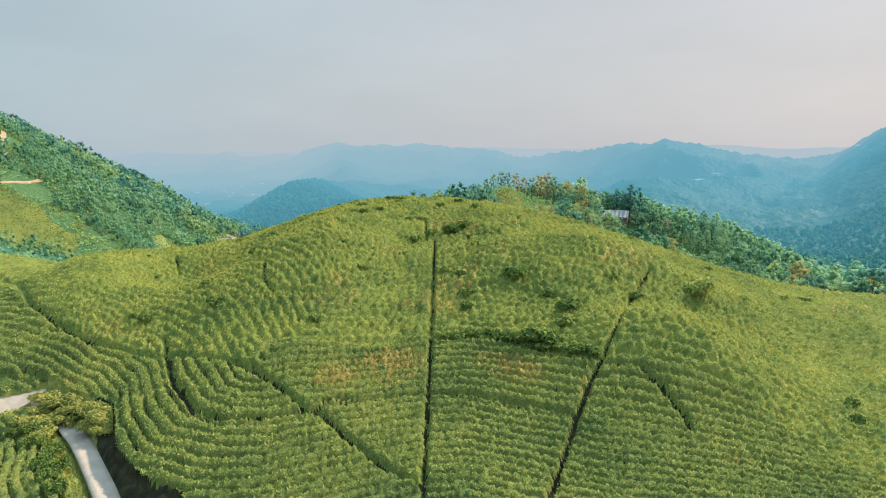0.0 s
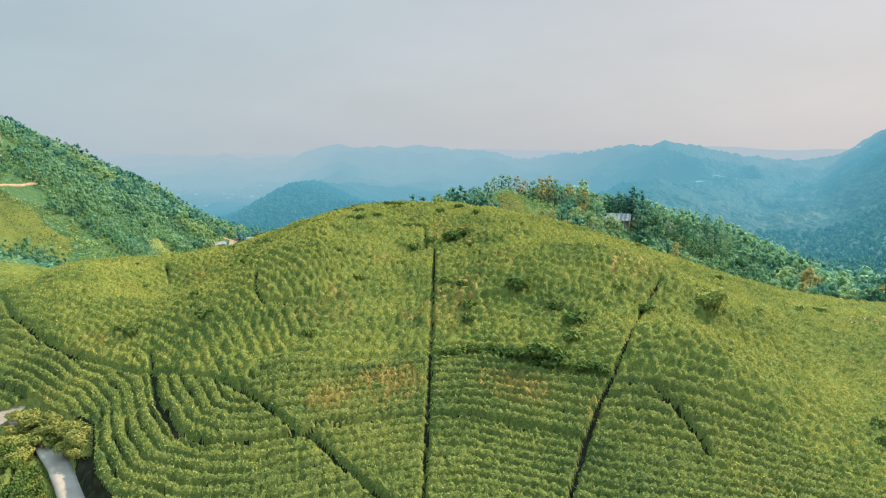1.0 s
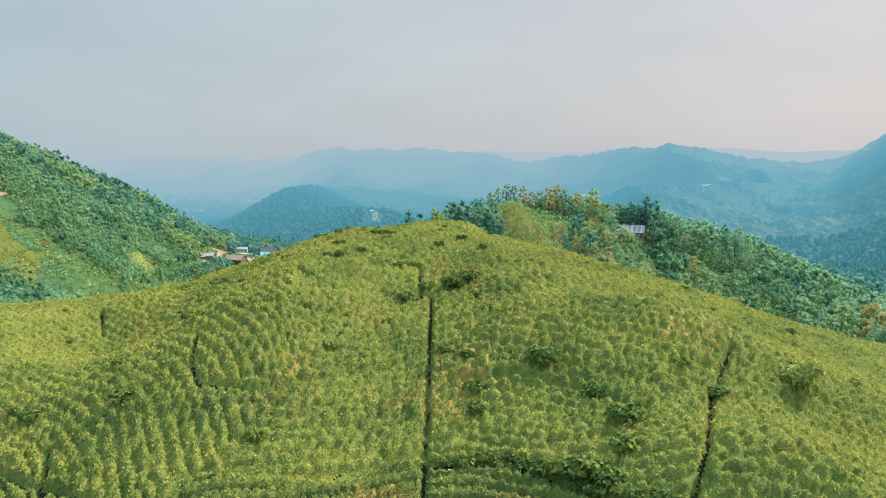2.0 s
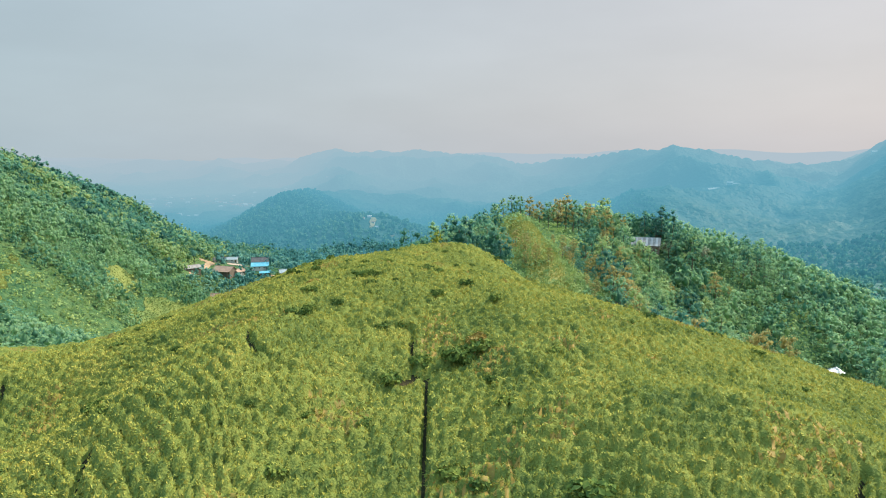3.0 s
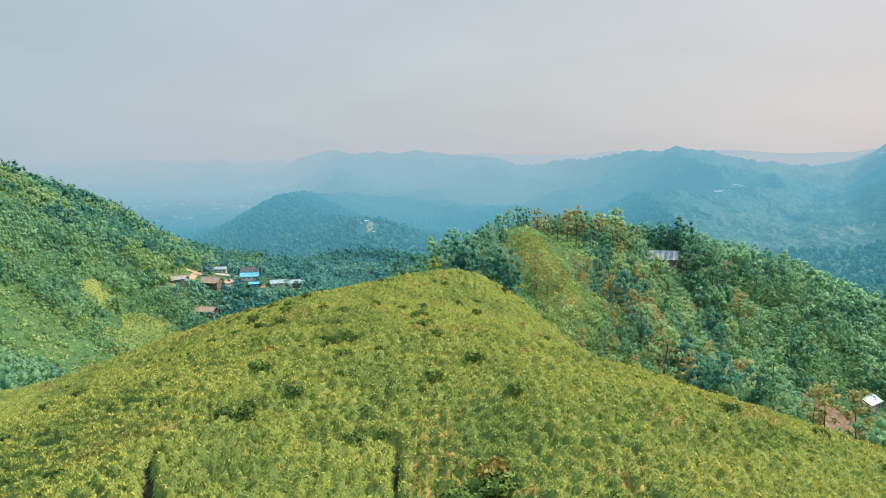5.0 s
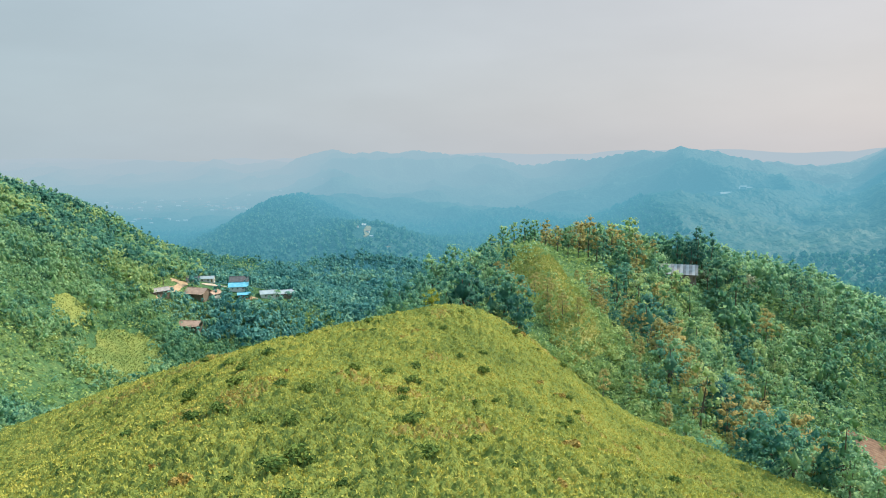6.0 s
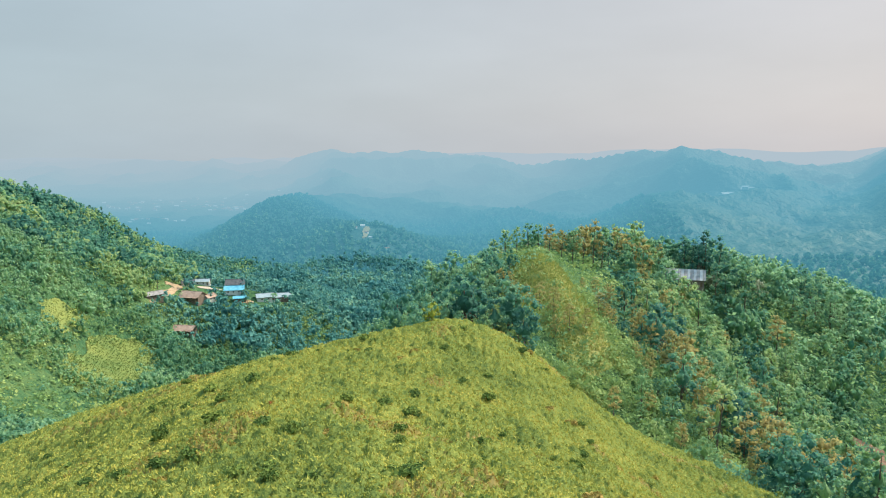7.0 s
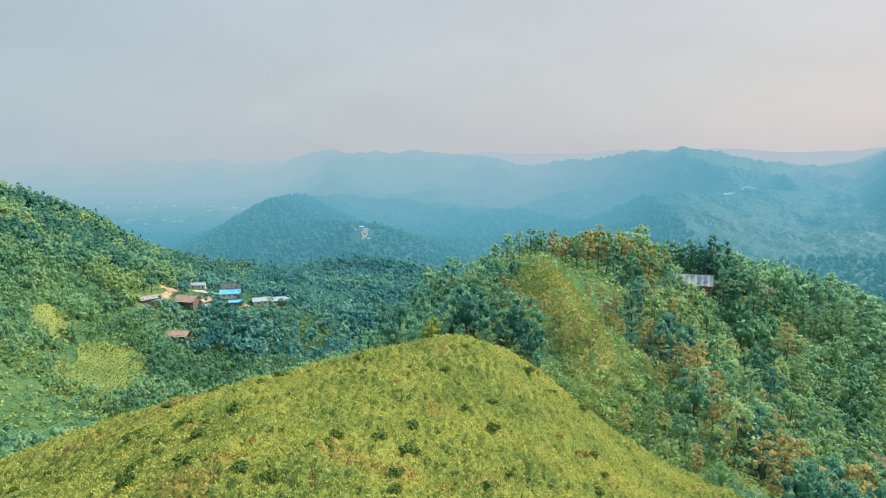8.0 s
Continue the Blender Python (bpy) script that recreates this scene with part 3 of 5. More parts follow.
def tea_height(x, y):
    """Height of the leaf canopy over the ground, how much it is kept in rows, and the number of the row."""
    u = row_coordinate(x, y)
    rows = smooth(-0.6, 1.2, np.interp(x, ROW_X, ROW_Y) - y + (fbm(x, y, 6.0, 43, 3) - 0.5) * 5 * smooth(-30, -20, x))
    k = u / ROW_STEP
    v = np.abs(k - np.floor(k) - 0.5)
    merge = smooth(0.42, 0.72, fbm(x, y, 4.0, 47, 3))
    wob = (value_noise(x, y, 0.9, 46) - 0.5) * 0.2
    row = np.floor(k)
    along = x / 1.0 + 7.0 * lattice(row, row * 0, 48) + (fbm(x, y, 2.5, 49, 2) - 0.5) * 1.2
    hedge = (1 - (1.0 - 0.22 * merge) * smooth(0.33, 0.49, v + wob)) * (0.95 + 0.4 * domes(along, row + 0.5 + 0 * x, 41))
    hedge = hedge + (value_noise(x, y, 0.5, 44) - 0.5) * 0.3 * (v < 0.42)
    big = fbm(x, y, 7.0, 51, 4)
    wx, wy = x + (fbm(x, y, 3.0, 52, 2) - 0.5) * 2.0, y + (fbm(x, y, 3.0, 54, 2) - 0.5) * 2.0
    some = value_noise(x, y, 4.5, 57)
    wild = 0.55 + 0.7 * (big - 0.42) + (0.42 + 0.3 * smooth(165, 210, y)) * domes(wx / 2.4, wy / 2.4, 53) * smooth(0.3, 0.75, some) + 0.55 * domes(along / 1.5, k, 56)
    wild = wild - 0.5 * smooth(0.32, 0.48, v + wob) * smooth(250, 170, y) * smooth(85, 40, np.abs(x)) * (1 - 0.65 * merge)
    wild = wild + 0.22 * smooth(0.65, 0.9, value_noise(wx, wy, 3.0, 58))
    hedge = hedge - 0.3 * smooth(0.34, 0.5, v + wob) * (1 - 0.6 * merge)
    h = hedge * rows + wild * (1 - rows)
    gap = np.ones(np.shape(x))
    for line, half in LANES:
        d = line_distance(x, y, line) + (value_noise(x, y, 1.3, 61) - 0.5) * 0.35
        gap = np.minimum(gap, smooth(half, half + 0.4, d))
    for line, half in TERRACES:
        d = line_distance(x, y, line) + (value_noise(x, y, 1.5, 63) - 0.5) * 0.6
        gap = np.minimum(gap, 0.25 + 0.75 * smooth(half, half + 0.5, d))
    return np.where(h > 0, h * gap, np.maximum(h, -0.28)), rows, np.floor(k).astype(int)


def withered(x, y):
    a = np.exp(-(((x + 11) / 9.5) ** 4) - (((y - 0.3 * (x + 11) - 106) / 5.0) ** 4)) * (0.25 + 1.1 * fbm(x, y, 3.4, 72, 3))
    b = np.exp(-(((x - 10) / 6.5) ** 4) - (((y + 0.5 * (x - 10) - 105.5) / 3.6) ** 4)) * (0.2 + 1.1 * fbm(x, y, 3.4, 73, 3))
    c = 0.8 * np.exp(-(((x - 20.5) / 1.6) ** 2) - (((y - 99) / 3.5) ** 2))
    d = 0.6 * np.exp(-(((x - 38) / 5) ** 2) - (((y - 86.5) / 2.5) ** 2))
    e = (0.6 + 0.25 * smooth(160, 190, y)) * smooth(0.58, 0.76, fbm(x, y, 11, 71, 3)) * smooth(112, 120, y)
    return np.maximum.reduce([a, b, c, d, e])


def hill_surface(x, y):
    """The ground of the tea hill with the cutting of the road below it."""
    d = line_distance(x, y, ROAD_LINE)
    cut = np.where(inside(x, y, TEA_EDGE), 0.0, 1 - smooth(3.2, 6.0, d))
    yard = inside(x, y, YARD)
    return land(x, y) - CUT * np.maximum(cut, yard * 1.0)


PLOTS = {
    "tea_plot_a": "clipped tea hedges curving round the foot of the hill",
    "tea_plot_b": "clipped tea hedges between two dirt paths, some withered",
    "tea_plot_c": "clipped tea hedges sloping beside the straight central path",
    "tea_plot_d": "clipped tea hedges beyond the worn side path",
}


def runs(chosen, width):
    """The unbroken stretches of the chosen cells of a grid that is so many cells wide."""
    left, out = set(np.nonzero(chosen)[0].tolist()), []
    while left:
        todo = [left.pop()]
        done = list(todo)
        while todo:
            f = todo.pop()
            for g in (f - 1, f + 1, f - width, f + width):
                if g in left:
                    left.discard(g)
                    todo.append(g)
                    done.append(g)
        out.append(sorted(done))
    return sorted(out)


def build_tea():
    xs = steps((-140, -75, 0.85), (-75, 62, 0.34), (62, 121, 0.6))
    ys = steps((76, 118, 0.29), (118, 215, 0.42), (215, 303, 0.6))
    x, y = np.meshgrid(xs, ys)
    base = hill_surface(x, y)
    h, rows, number = tea_height(x, y)
    tea = inside(x, y, TEA_EDGE)
    road_d = line_distance(x, y, ROAD_LINE)
    yard = inside(x, y, YARD)
    field = (x < -38) & (y < 112) & (road_d > 3.2) & ~tea & (x < np.interp(y, [76, 84, 98, 112], [-41, -45, -56, -70]))
    verge = ~tea & ~field & (x > -96) & (x < -24) & (y < 131)
    h = h * (0.8 + 0.2 * smooth(0.1, 1.7, line_distance(x, y, TEA_EDGE[1:10])))
    # single sprigs stand a little higher or lower than their neighbours
    sprig = np.random.default_rng(5).normal(0, 1, x.shape) * np.clip(h - 0.2, 0, 0.5) * np.where(rows > 0.5, 0.14, 0.2)
    top = base + np.where(tea | field, h + sprig, 0.0)
    hv = 0.1 + 0.6 * fbm(x, y, 2.4, 81, 4) ** 1.5
    knob = 1.2 * np.exp(-(((x + 62.5) / 4.2) ** 2) - ((y - 114) / 2.0) ** 2)
    top = np.where(verge, base + (hv * smooth(1.7, 2.4, road_d) + knob) * ~yard - 0.5 * ((road_d < 1.8) & (knob < 0.3)) - 0.5 * yard, top)
    verts = np.stack([x, y, top], -1).reshape(-1, 3)
    quads = grid_faces(len(xs), len(ys))
    c = quads[:, 0]
    fx, fy = x.ravel()[c] + 0.18, y.ravel()[c] + 0.16
    fh = h.ravel()[quads].max(1)
    is_tea = tea.ravel()[quads].all(1)
    rng0 = np.random.default_rng(6)
    is_field = field.ravel()[quads].all(1)
    is_verge = verge.ravel()[quads].any(1) & ~is_tea
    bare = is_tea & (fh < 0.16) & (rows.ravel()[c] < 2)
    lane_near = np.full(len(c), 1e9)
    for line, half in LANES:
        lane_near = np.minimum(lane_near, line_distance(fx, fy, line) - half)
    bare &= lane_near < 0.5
    # low cells between the rows: soil, darkened for the shade in the gaps
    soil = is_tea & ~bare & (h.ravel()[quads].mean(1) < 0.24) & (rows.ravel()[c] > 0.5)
    in_rows = is_tea & ~bare & (rows.ravel()[c] > 0.5) & (fx < 60)
    wild = is_tea & ~bare & ~in_rows
    dry = withered(fx, fy) * (0.35 + 0.9 * rng0.random(len(fx))) > 0.62

    def piece(name, sel, mats, idx, leaves, parent=None, flat=False):
        if sel.sum() < 4:
            return None
        v, q = picked(verts, quads[sel])
        faces, fm = [q], [idx[sel]]
        if leaves is not None:
            lv, lq, lm = leaves
            if len(lq):
                faces.append(lq + len(v))
                v = np.concatenate([v, lv])
                fm.append(lm)
        ob = new(name, mesh_from(name, v, faces, mats, np.concatenate(fm), flat))
        if parent:
            ob.parent = parent
        return ob

    rng = np.random.default_rng(7)

    def leaves_on(sel, per, size, tuft, dry_slot, lift, slot=0, rise=0.0, wide=0.24):
        """Leaf sprays, each a bent diamond, standing out of the canopy over the chosen cells."""
        cells = np.nonzero(sel)[0]
        n = rng.poisson(per[sel] if np.ndim(per) else per, len(cells))
        who = np.repeat(cells, n)
        if not len(who):
            return np.zeros((0, 3)), np.zeros((0, 3), int), np.zeros(0, int)
        q = quads[who]
        a, b = rng.random((2, len(who), 1))
        p = (verts[q[:, 0]] * (1 - a) + verts[q[:, 1]] * a) * (1 - b) + (verts[q[:, 3]] * (1 - a) + verts[q[:, 2]] * a) * b
        s = size * (0.6 + 0.9 * rng.random((len(who), 1)))
        turn = rng.random(len(who)) * 2 * np.pi
        lean = rng.normal(tuft, 0.5, len(who))
        out = np.stack([np.cos(turn) * np.cos(lean), np.sin(turn) * np.cos(lean), np.sin(lean)], 1)
        spin = rng.random(len(who)) * 2 * np.pi
        side = np.stack([np.cos(spin), np.sin(spin), rng.normal(0, 0.5, len(who))], 1)
        p = p + np.array([[0, 0, 1]]) * (lift + rise * rng.random((len(who), 1)))
        w = wide * s
        lv = np.stack([p + side * w, p + out * s, p - side * w], 1).reshape(-1, 3)
        lq = np.arange(len(lv)).reshape(-1, 3)
        dry_here = (withered(p[:, 0], p[:, 1]) * (0.15 + rng.random(len(who))) > 0.5)
        return lv, lq, np.where(dry_here, dry_slot, slot)

    area = np.full(len(c), 0.34 * 0.29)
    area[fy > 118] = 0.34 * 0.42
    area[fy > 215] = 0.34 * 0.6
    area[fx > 62] *= 1.76
    area[fx < -75] *= 2.5
    near = np.interp(fy, [76, 130, 200, 260, 300], [22.0, 24.0, 28.0, 20.0, 4.0]) * np.interp(np.abs(fx), [55, 85, 130], [1.0, 0.5, 0.15])
    per = area * near

    # clipped plots, row by row
    for key, label in PLOTS.items():
        if key.endswith("a"):
            here = in_rows & (fx < -18.9)
        elif key.endswith("b"):
            here = in_rows & (fx >= -18.9) & (fx < -2.1)
        else:
            split = np.interp(fy, [78, 88.3, 94.9, 100.5, 104.1, 110], [12, 15.9, 18.5, 21.5, 24.3, 27.7])
            here = in_rows & (fx >= -2.1) & ((fx < split) if key.endswith("c") else (fx >= split))
        plot = new(key.rsplit("_", 1)[0])
        tagged(plot, label, "tea hedges", "clipped tea plots")
        number_here = number.ravel()[c]
        for k in np.unique(number_here[here]):
            sel = here & (number_here == k)
            for run in runs(sel, len(xs) - 1):
                stretch = np.zeros(len(c), bool)
                stretch[run] = True
                if len(run) > 60:
                    piece("hedge", stretch, [TEA_ROW, TEA_DRY, SHADED_EARTH, TEA_ROW_LEAF], np.where(soil, 2, np.where(dry, 1, 0)), leaves_on(stretch & ~soil, per * 1.5, 0.28, 0.7, 1, -0.06, 3, 0.1, 0.28), plot)
                else:
                    wild |= stretch
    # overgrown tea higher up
    # creases of the wild tea take the same earth with painted shade
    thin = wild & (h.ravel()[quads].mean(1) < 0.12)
    for name, sel, label in (
        ("overgrown_tea", wild & (fx < -2.1) & (fy < 175), "overgrown yellow-green tea bushes on the slope beside the path"),
        ("overgrown_tea", wild & (fx >= -2.1) & (fy < 175), "overgrown tea with dark weeds on the sunny slope"),
        ("overgrown_tea", wild & (fy >= 175), "rough tea and weeds over the crest of the hill"),
    ):
        ob = piece(name, sel, [TEA_WILD, TEA_DRY, TEA_WILD_LEAF, SHADED_EARTH], np.where(dry, 1, np.where(thin, 3, 0)), leaves_on(sel & ~thin, per * 1.05, 0.28, 0.7, 1, -0.05, 2, 0.12, 0.3))
        tagged(ob, label, "tea bushes", kind="stuff")
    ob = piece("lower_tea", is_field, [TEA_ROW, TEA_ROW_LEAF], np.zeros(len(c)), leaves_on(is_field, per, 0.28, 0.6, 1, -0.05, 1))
    if ob:
        tagged(ob, "tea hedges on the far side of the road", "tea bushes", kind="stuff")
    ob = piece("footpath", bare, [SHADED_EARTH], np.zeros(len(c)), None)
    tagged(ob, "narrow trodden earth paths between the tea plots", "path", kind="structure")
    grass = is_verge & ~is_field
    # the bank's shadow, painted as near-black earth along its foot
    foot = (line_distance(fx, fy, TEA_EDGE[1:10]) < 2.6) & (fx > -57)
    ob = piece("grass_verge", grass, [VERGE, SHADED_EARTH], np.where(foot, 1, 0), leaves_on(grass & ~foot & (road_d.ravel()[c] > 1.9) & ~yard.ravel()[c], per * 1.5, 0.3, 0.75, 0, -0.05))
    tagged(ob, "long dry yellow grass on the roadside bank, its foot painted dark for shade", "grass", kind="stuff")


def build_road():
    """The concrete road as a cambered strip with thickness, and the yard it ends in."""
    line = np.array(ROAD_LINE, float)
    t = np.concatenate([[0], np.cumsum(np.hypot(*np.diff(line, axis=0).T))])
    at = np.arange(0, t[-1], 0.7)
    cx, cy = np.interp(at, t, line[:, 0]), np.interp(at, t, line[:, 1])
    kernel = np.ones(7) / 7
    cx[3:-3], cy[3:-3] = np.convolve(cx, kernel, "valid"), np.convolve(cy, kernel, "valid")
    dx, dy = np.gradient(cx), np.gradient(cy)
    n = np.hypot(dx, dy)
    nx_, ny_ = -dy / n, dx / n
    z = land(cx, cy) - CUT + 0.10
    z[5:-5] = np.convolve(z, np.ones(11) / 11, "valid")
    wob = 1 + 0.05 * (value_noise(at, at * 0, 2.0, 93) - 0.5)
    offs = np.array([-1.62, -1.6, -0.8, 0, 0.8, 1.6, 1.62])
    drop = np.array([-0.3, 0, 0.03, 0.05, 0.03, 0, -0.3])
    v = np.stack([cx[:, None] + nx_[:, None] * offs * wob[:, None], cy[:, None] + ny_[:, None] * offs * wob[:, None], z[:, None] + drop], -1).reshape(-1, 3)
    ob = new("road", mesh_from("road", v, [grid_faces(7, len(at))[:, ::-1]], [CONCRETE], flat=False))
    tagged(ob, "narrow pale concrete road curving below the tea", "road", kind="structure")
    rim = np.array(YARD, float)
    zz = land(rim[:, 0], rim[:, 1]) - CUT + 0.25
    k = len(rim)
    v = np.concatenate([np.column_stack([rim, zz]), np.column_stack([rim, zz - 0.6])])
    me = bpy.data.meshes.new("yard")
    me.from_pydata([tuple(map(float, p)) for p in v], [], [tuple(range(k))] + [(i, (i + 1) % k, k + (i + 1) % k, k + i) for i in range(k)])
    me.materials.append(CONCRETE)
    ob = new("yard", me)
    tagged(ob, "pale concrete yard at the end of the road", "yard", kind="structure")


build_tea()
build_road()

# ------------------------------------------------------------ trees and shrubs
def leaf_quads(rng, centre, radii, n, size, droop=0.0, fill=0.25):
    """Leaf sprays round a lobe of a crown: bent diamonds that face outwards, unevenly thick."""
    d = rng.normal(size=(n, 3))
    d /= np.linalg.norm(d, axis=1, keepdims=True)
    d[:, 2] = np.where(d[:, 2] < -0.35, -d[:, 2] * 0.6, d[:, 2])
    r = 1 - fill * rng.random((n, 1)) ** 1.5 + rng.normal(0, 0.07, (n, 1))
    p = centre + d * r * radii
    s = size * (0.55 + 0.9 * rng.random((n, 1)))
    flat = d + rng.normal(0, 0.5, (n, 3)) + [0, 0, 0.35 - droop]
    flat /= np.linalg.norm(flat, axis=1, keepdims=True)
    side = np.cross(flat, rng.normal(size=(n, 3)))
    side /= np.linalg.norm(side, axis=1, keepdims=True) + 1e-9
    other = np.cross(flat, side)
    q = np.stack([p + side * s, p + other * s * 0.62 + flat * s * 0.18, p - side * s, p - other * s * 0.62 + flat * s * 0.18], 1)
    return q.reshape(-1, 3)


def lump(rng, centre, radii, seg=6, rings=3):
    """The shaded inside of a crown lobe."""
    a = np.arange(seg) / seg * 2 * np.pi
    vs, fs = [], []
    for k in range(rings + 1):
        e = np.pi * (k / rings - 0.5)
        w = max(np.cos(e), 0.12)
        j = 1 + rng.normal(0, 0.16, seg)
        turn = a + 0.5 * k + rng.normal(0, 0.15, seg)
        vs.append(np.stack([np.cos(turn) * w * j, np.sin(turn) * w * j, np.sin(e) * j], 1))
    v = centre + np.concatenate(vs) * radii
    for k in range(rings):
        for i in range(seg):
            fs.append((k * seg + i, k * seg + (i + 1) % seg, (k + 1) * seg + (i + 1) % seg, (k + 1) * seg + i))
    return v, np.array(fs)


def crown(rng, lobes, per_lobe, size, droop=0.0, core=0.72, fill=0.25, cores=99, seg=6, rings=3, puff=0.0):
    """Lobes of a crown with leaves round them. puff: how much of a small lobe is solid foliage."""
    vs, fs, n = [], [], 0
    for k, (centre, radii) in enumerate(lobes):
        centre, radii = np.array(centre, float), np.array(radii, float)
        solid = core if k < cores else puff
        if solid:
            v, f = lump(rng, centre, radii * solid, seg, rings)
            vs.append(v)
            fs.append(f + n)
            n += len(v)
        v = leaf_quads(rng, centre, radii, per_lobe if cores > 1 or k else 3, size, droop, fill)
        vs.append(v)
        fs.append(np.arange(len(v)).reshape(-1, 4) + n)
        n += len(v)
    return np.concatenate(vs), np.concatenate(fs)


def limb(points, radii, seg=6):
    """A tapered, bent limb through the points."""
    pts = np.array(points, float)
    vs, fs = [], []
    a = np.arange(seg) / seg * 2 * np.pi
    for k, (p, r) in enumerate(zip(pts, radii)):
        way = pts[min(k + 1, len(pts) - 1)] - pts[max(k - 1, 0)]
        way /= np.linalg.norm(way)
        s = np.cross(way, [0.31, 0.9, 0.2])
        s /= np.linalg.norm(s)
        o = np.cross(way, s)
        vs.append(p + r * (np.cos(a)[:, None] * s + np.sin(a)[:, None] * o))
    for k in range(len(pts) - 1):
        for i in range(seg):
            fs.append((k * seg + i, k * seg + (i + 1) % seg, (k + 1) * seg + (i + 1) % seg, (k + 1) * seg + i))
    return np.concatenate(vs), np.array(fs)


def merged(parts_):
    vs, fs, n = [], [], 0
    for v, f in parts_:
        vs.append(v)
        fs.append(f + n)
        n += len(v)
    return np.concatenate(vs), np.concatenate(fs)


def trunk_for(rng, height, girth, lobes):
    bend = rng.normal(0, 0.03 * height, 2)
    top = np.array([bend[0], bend[1], height * 0.8])
    out = [limb([(0, 0, -1.5), (bend[0] * 0.2, bend[1] * 0.2, height * 0.3), (bend[0] * 0.6, bend[1] * 0.6, height * 0.55), top], [girth, girth * 0.8, girth * 0.55, girth * 0.2])]
    for centre, _ in lobes[1:6]:
        c = np.array(centre, float)
        start = np.array([bend[0] * 0.4, bend[1] * 0.4, height * 0.42])
        out.append(limb([start, (start + c) / 2 + [0, 0, -0.03 * height], c], [girth * 0.4, girth * 0.28, girth * 0.12], 5))
    return merged(out)


def puff_lobes(rng, h, w, n, r, low=0.05, point=0.0):
    """A crown of many small puffs of leaves, set unevenly over an upright, lopsided body."""
    mid, half = h * (1 + low) / 2, h * (1 - low) / 2
    out = [((0, 0, mid), (w * 0.85, w * 0.85, half * 0.88))]
    for k in range(n):
        u = -0.75 + 1.7 * (k + rng.random()) / n
        a = 2.4 * k + rng.normal(0, 0.4)
        e = math.sqrt(max(1 - u * u, 0.04)) * (1 - point * max(u, 0))
        reach = 0.72 + 0.42 * rng.random()
        q = r * (0.65 + 0.7 * rng.random())
        out.append(((w * e * reach * math.cos(a), w * e * reach * math.sin(a), mid + half * (u * 0.92 + rng.normal(0, 0.05))), (q, q, q * (0.7 + 0.3 * rng.random()))))
    return out


def broadleaf_shape(rng, h=10.0, spread=3.0, puffs=20, r=1.2, per=20, size=0.29):
    out = puff_lobes(rng, h, spread, puffs, r)
    return trunk_for(rng, h, 0.03 * h, out), crown(rng, out, per, size, core=0.5, cores=1, puff=0.5, seg=5, rings=2)


def slender_shape(rng, h=13.0, spread=2.3, per=19, size=0.28):
    out = puff_lobes(rng, h, spread, 19, 1.05, 0.08, 0.35)
    return trunk_for(rng, h, 0.016 * h, out), crown(rng, out, per, size, core=0.28, cores=1, puff=0.48, seg=5, rings=2)


def feathery_shape(rng, h=11.0, spread=1.9, per=26, size=0.24):
    out = puff_lobes(rng, h, spread, 18, 0.95, 0.14, 0.3)[1:]
    return trunk_for(rng, h, 0.015 * h, out), crown(rng, out, per, size, core=0.0, fill=0.6, cores=0, puff=0.45, seg=5, rings=2)


def conifer_shape(rng, h=14.0, spread=1.6):
    tiers = []
    for k in range(9):
        t = k / 8
        z, w = h * (0.28 + 0.7 * t), spread * (1 - 0.86 * t)
        for j in range(4 if k < 7 else 2):
            a = j * 1.57 + k * 0.8 + rng.normal(0, 0.2)
            tiers.append(((0.55 * w * np.cos(a), 0.55 * w * np.sin(a), z - 0.1 * w), (0.5 * w + 0.15, 0.5 * w + 0.15, 0.28 * w + 0.15)))
    t = limb([(0, 0, -1.5), (0, 0, h * 0.5), (0, 0, h)], [0.28, 0.2, 0.05])
    return t, crown(rng, tiers, 18, 0.3, core=0.35, seg=5, rings=2)


def umbrella_shape(rng, h=9.0, spread=4.2):
    out = []
    for k in range(9):
        a, r = 2 * np.pi * k / 9 * 1.7, spread * (0.15 + 0.75 * (k % 3) / 2)
        out.append(((r * np.cos(a), r * np.sin(a), h * (0.88 - 0.05 * (k % 3))), (spread * 0.34, spread * 0.34, h * 0.07)))
    return trunk_for(rng, h, 0.02 * h, out), crown(rng, out, 46, 0.4, core=0.45)


def palm_shape(rng, h=9.0):
    t = limb([(0, 0, -1), (0.3, 0.1, h * 0.5), (0.5, 0.2, h)], [0.2, 0.14, 0.1])
    vs, fs = [], []
    for k in range(14):
        a = 2 * np.pi * k / 14 + rng.normal(0, 0.15)
        rise = rng.uniform(0.1, 0.9)
        d, s = np.array([np.cos(a), np.sin(a), 0]), np.array([-np.sin(a), np.cos(a), 0])
        n = len(vs)
        for j in range(6):
            u = j / 5
            p = np.array([0.5, 0.2, h]) + d * 3.0 * u + [0, 0, rise * 2.2 * u - 3.0 * u * u]
            w = 0.42 * math.sin(math.pi * (0.12 + 0.85 * u))
            vs += [p + s * w - [0, 0, w * 0.5], p + [0, 0, 0.05], p - s * w - [0, 0, w * 0.5]]
            if j:
                m = n + 3 * j
                fs += [(m - 3, m, m + 1, m - 2), (m - 2, m + 1, m + 2, m - 1)]
    return t, (np.array(vs), np.array(fs))


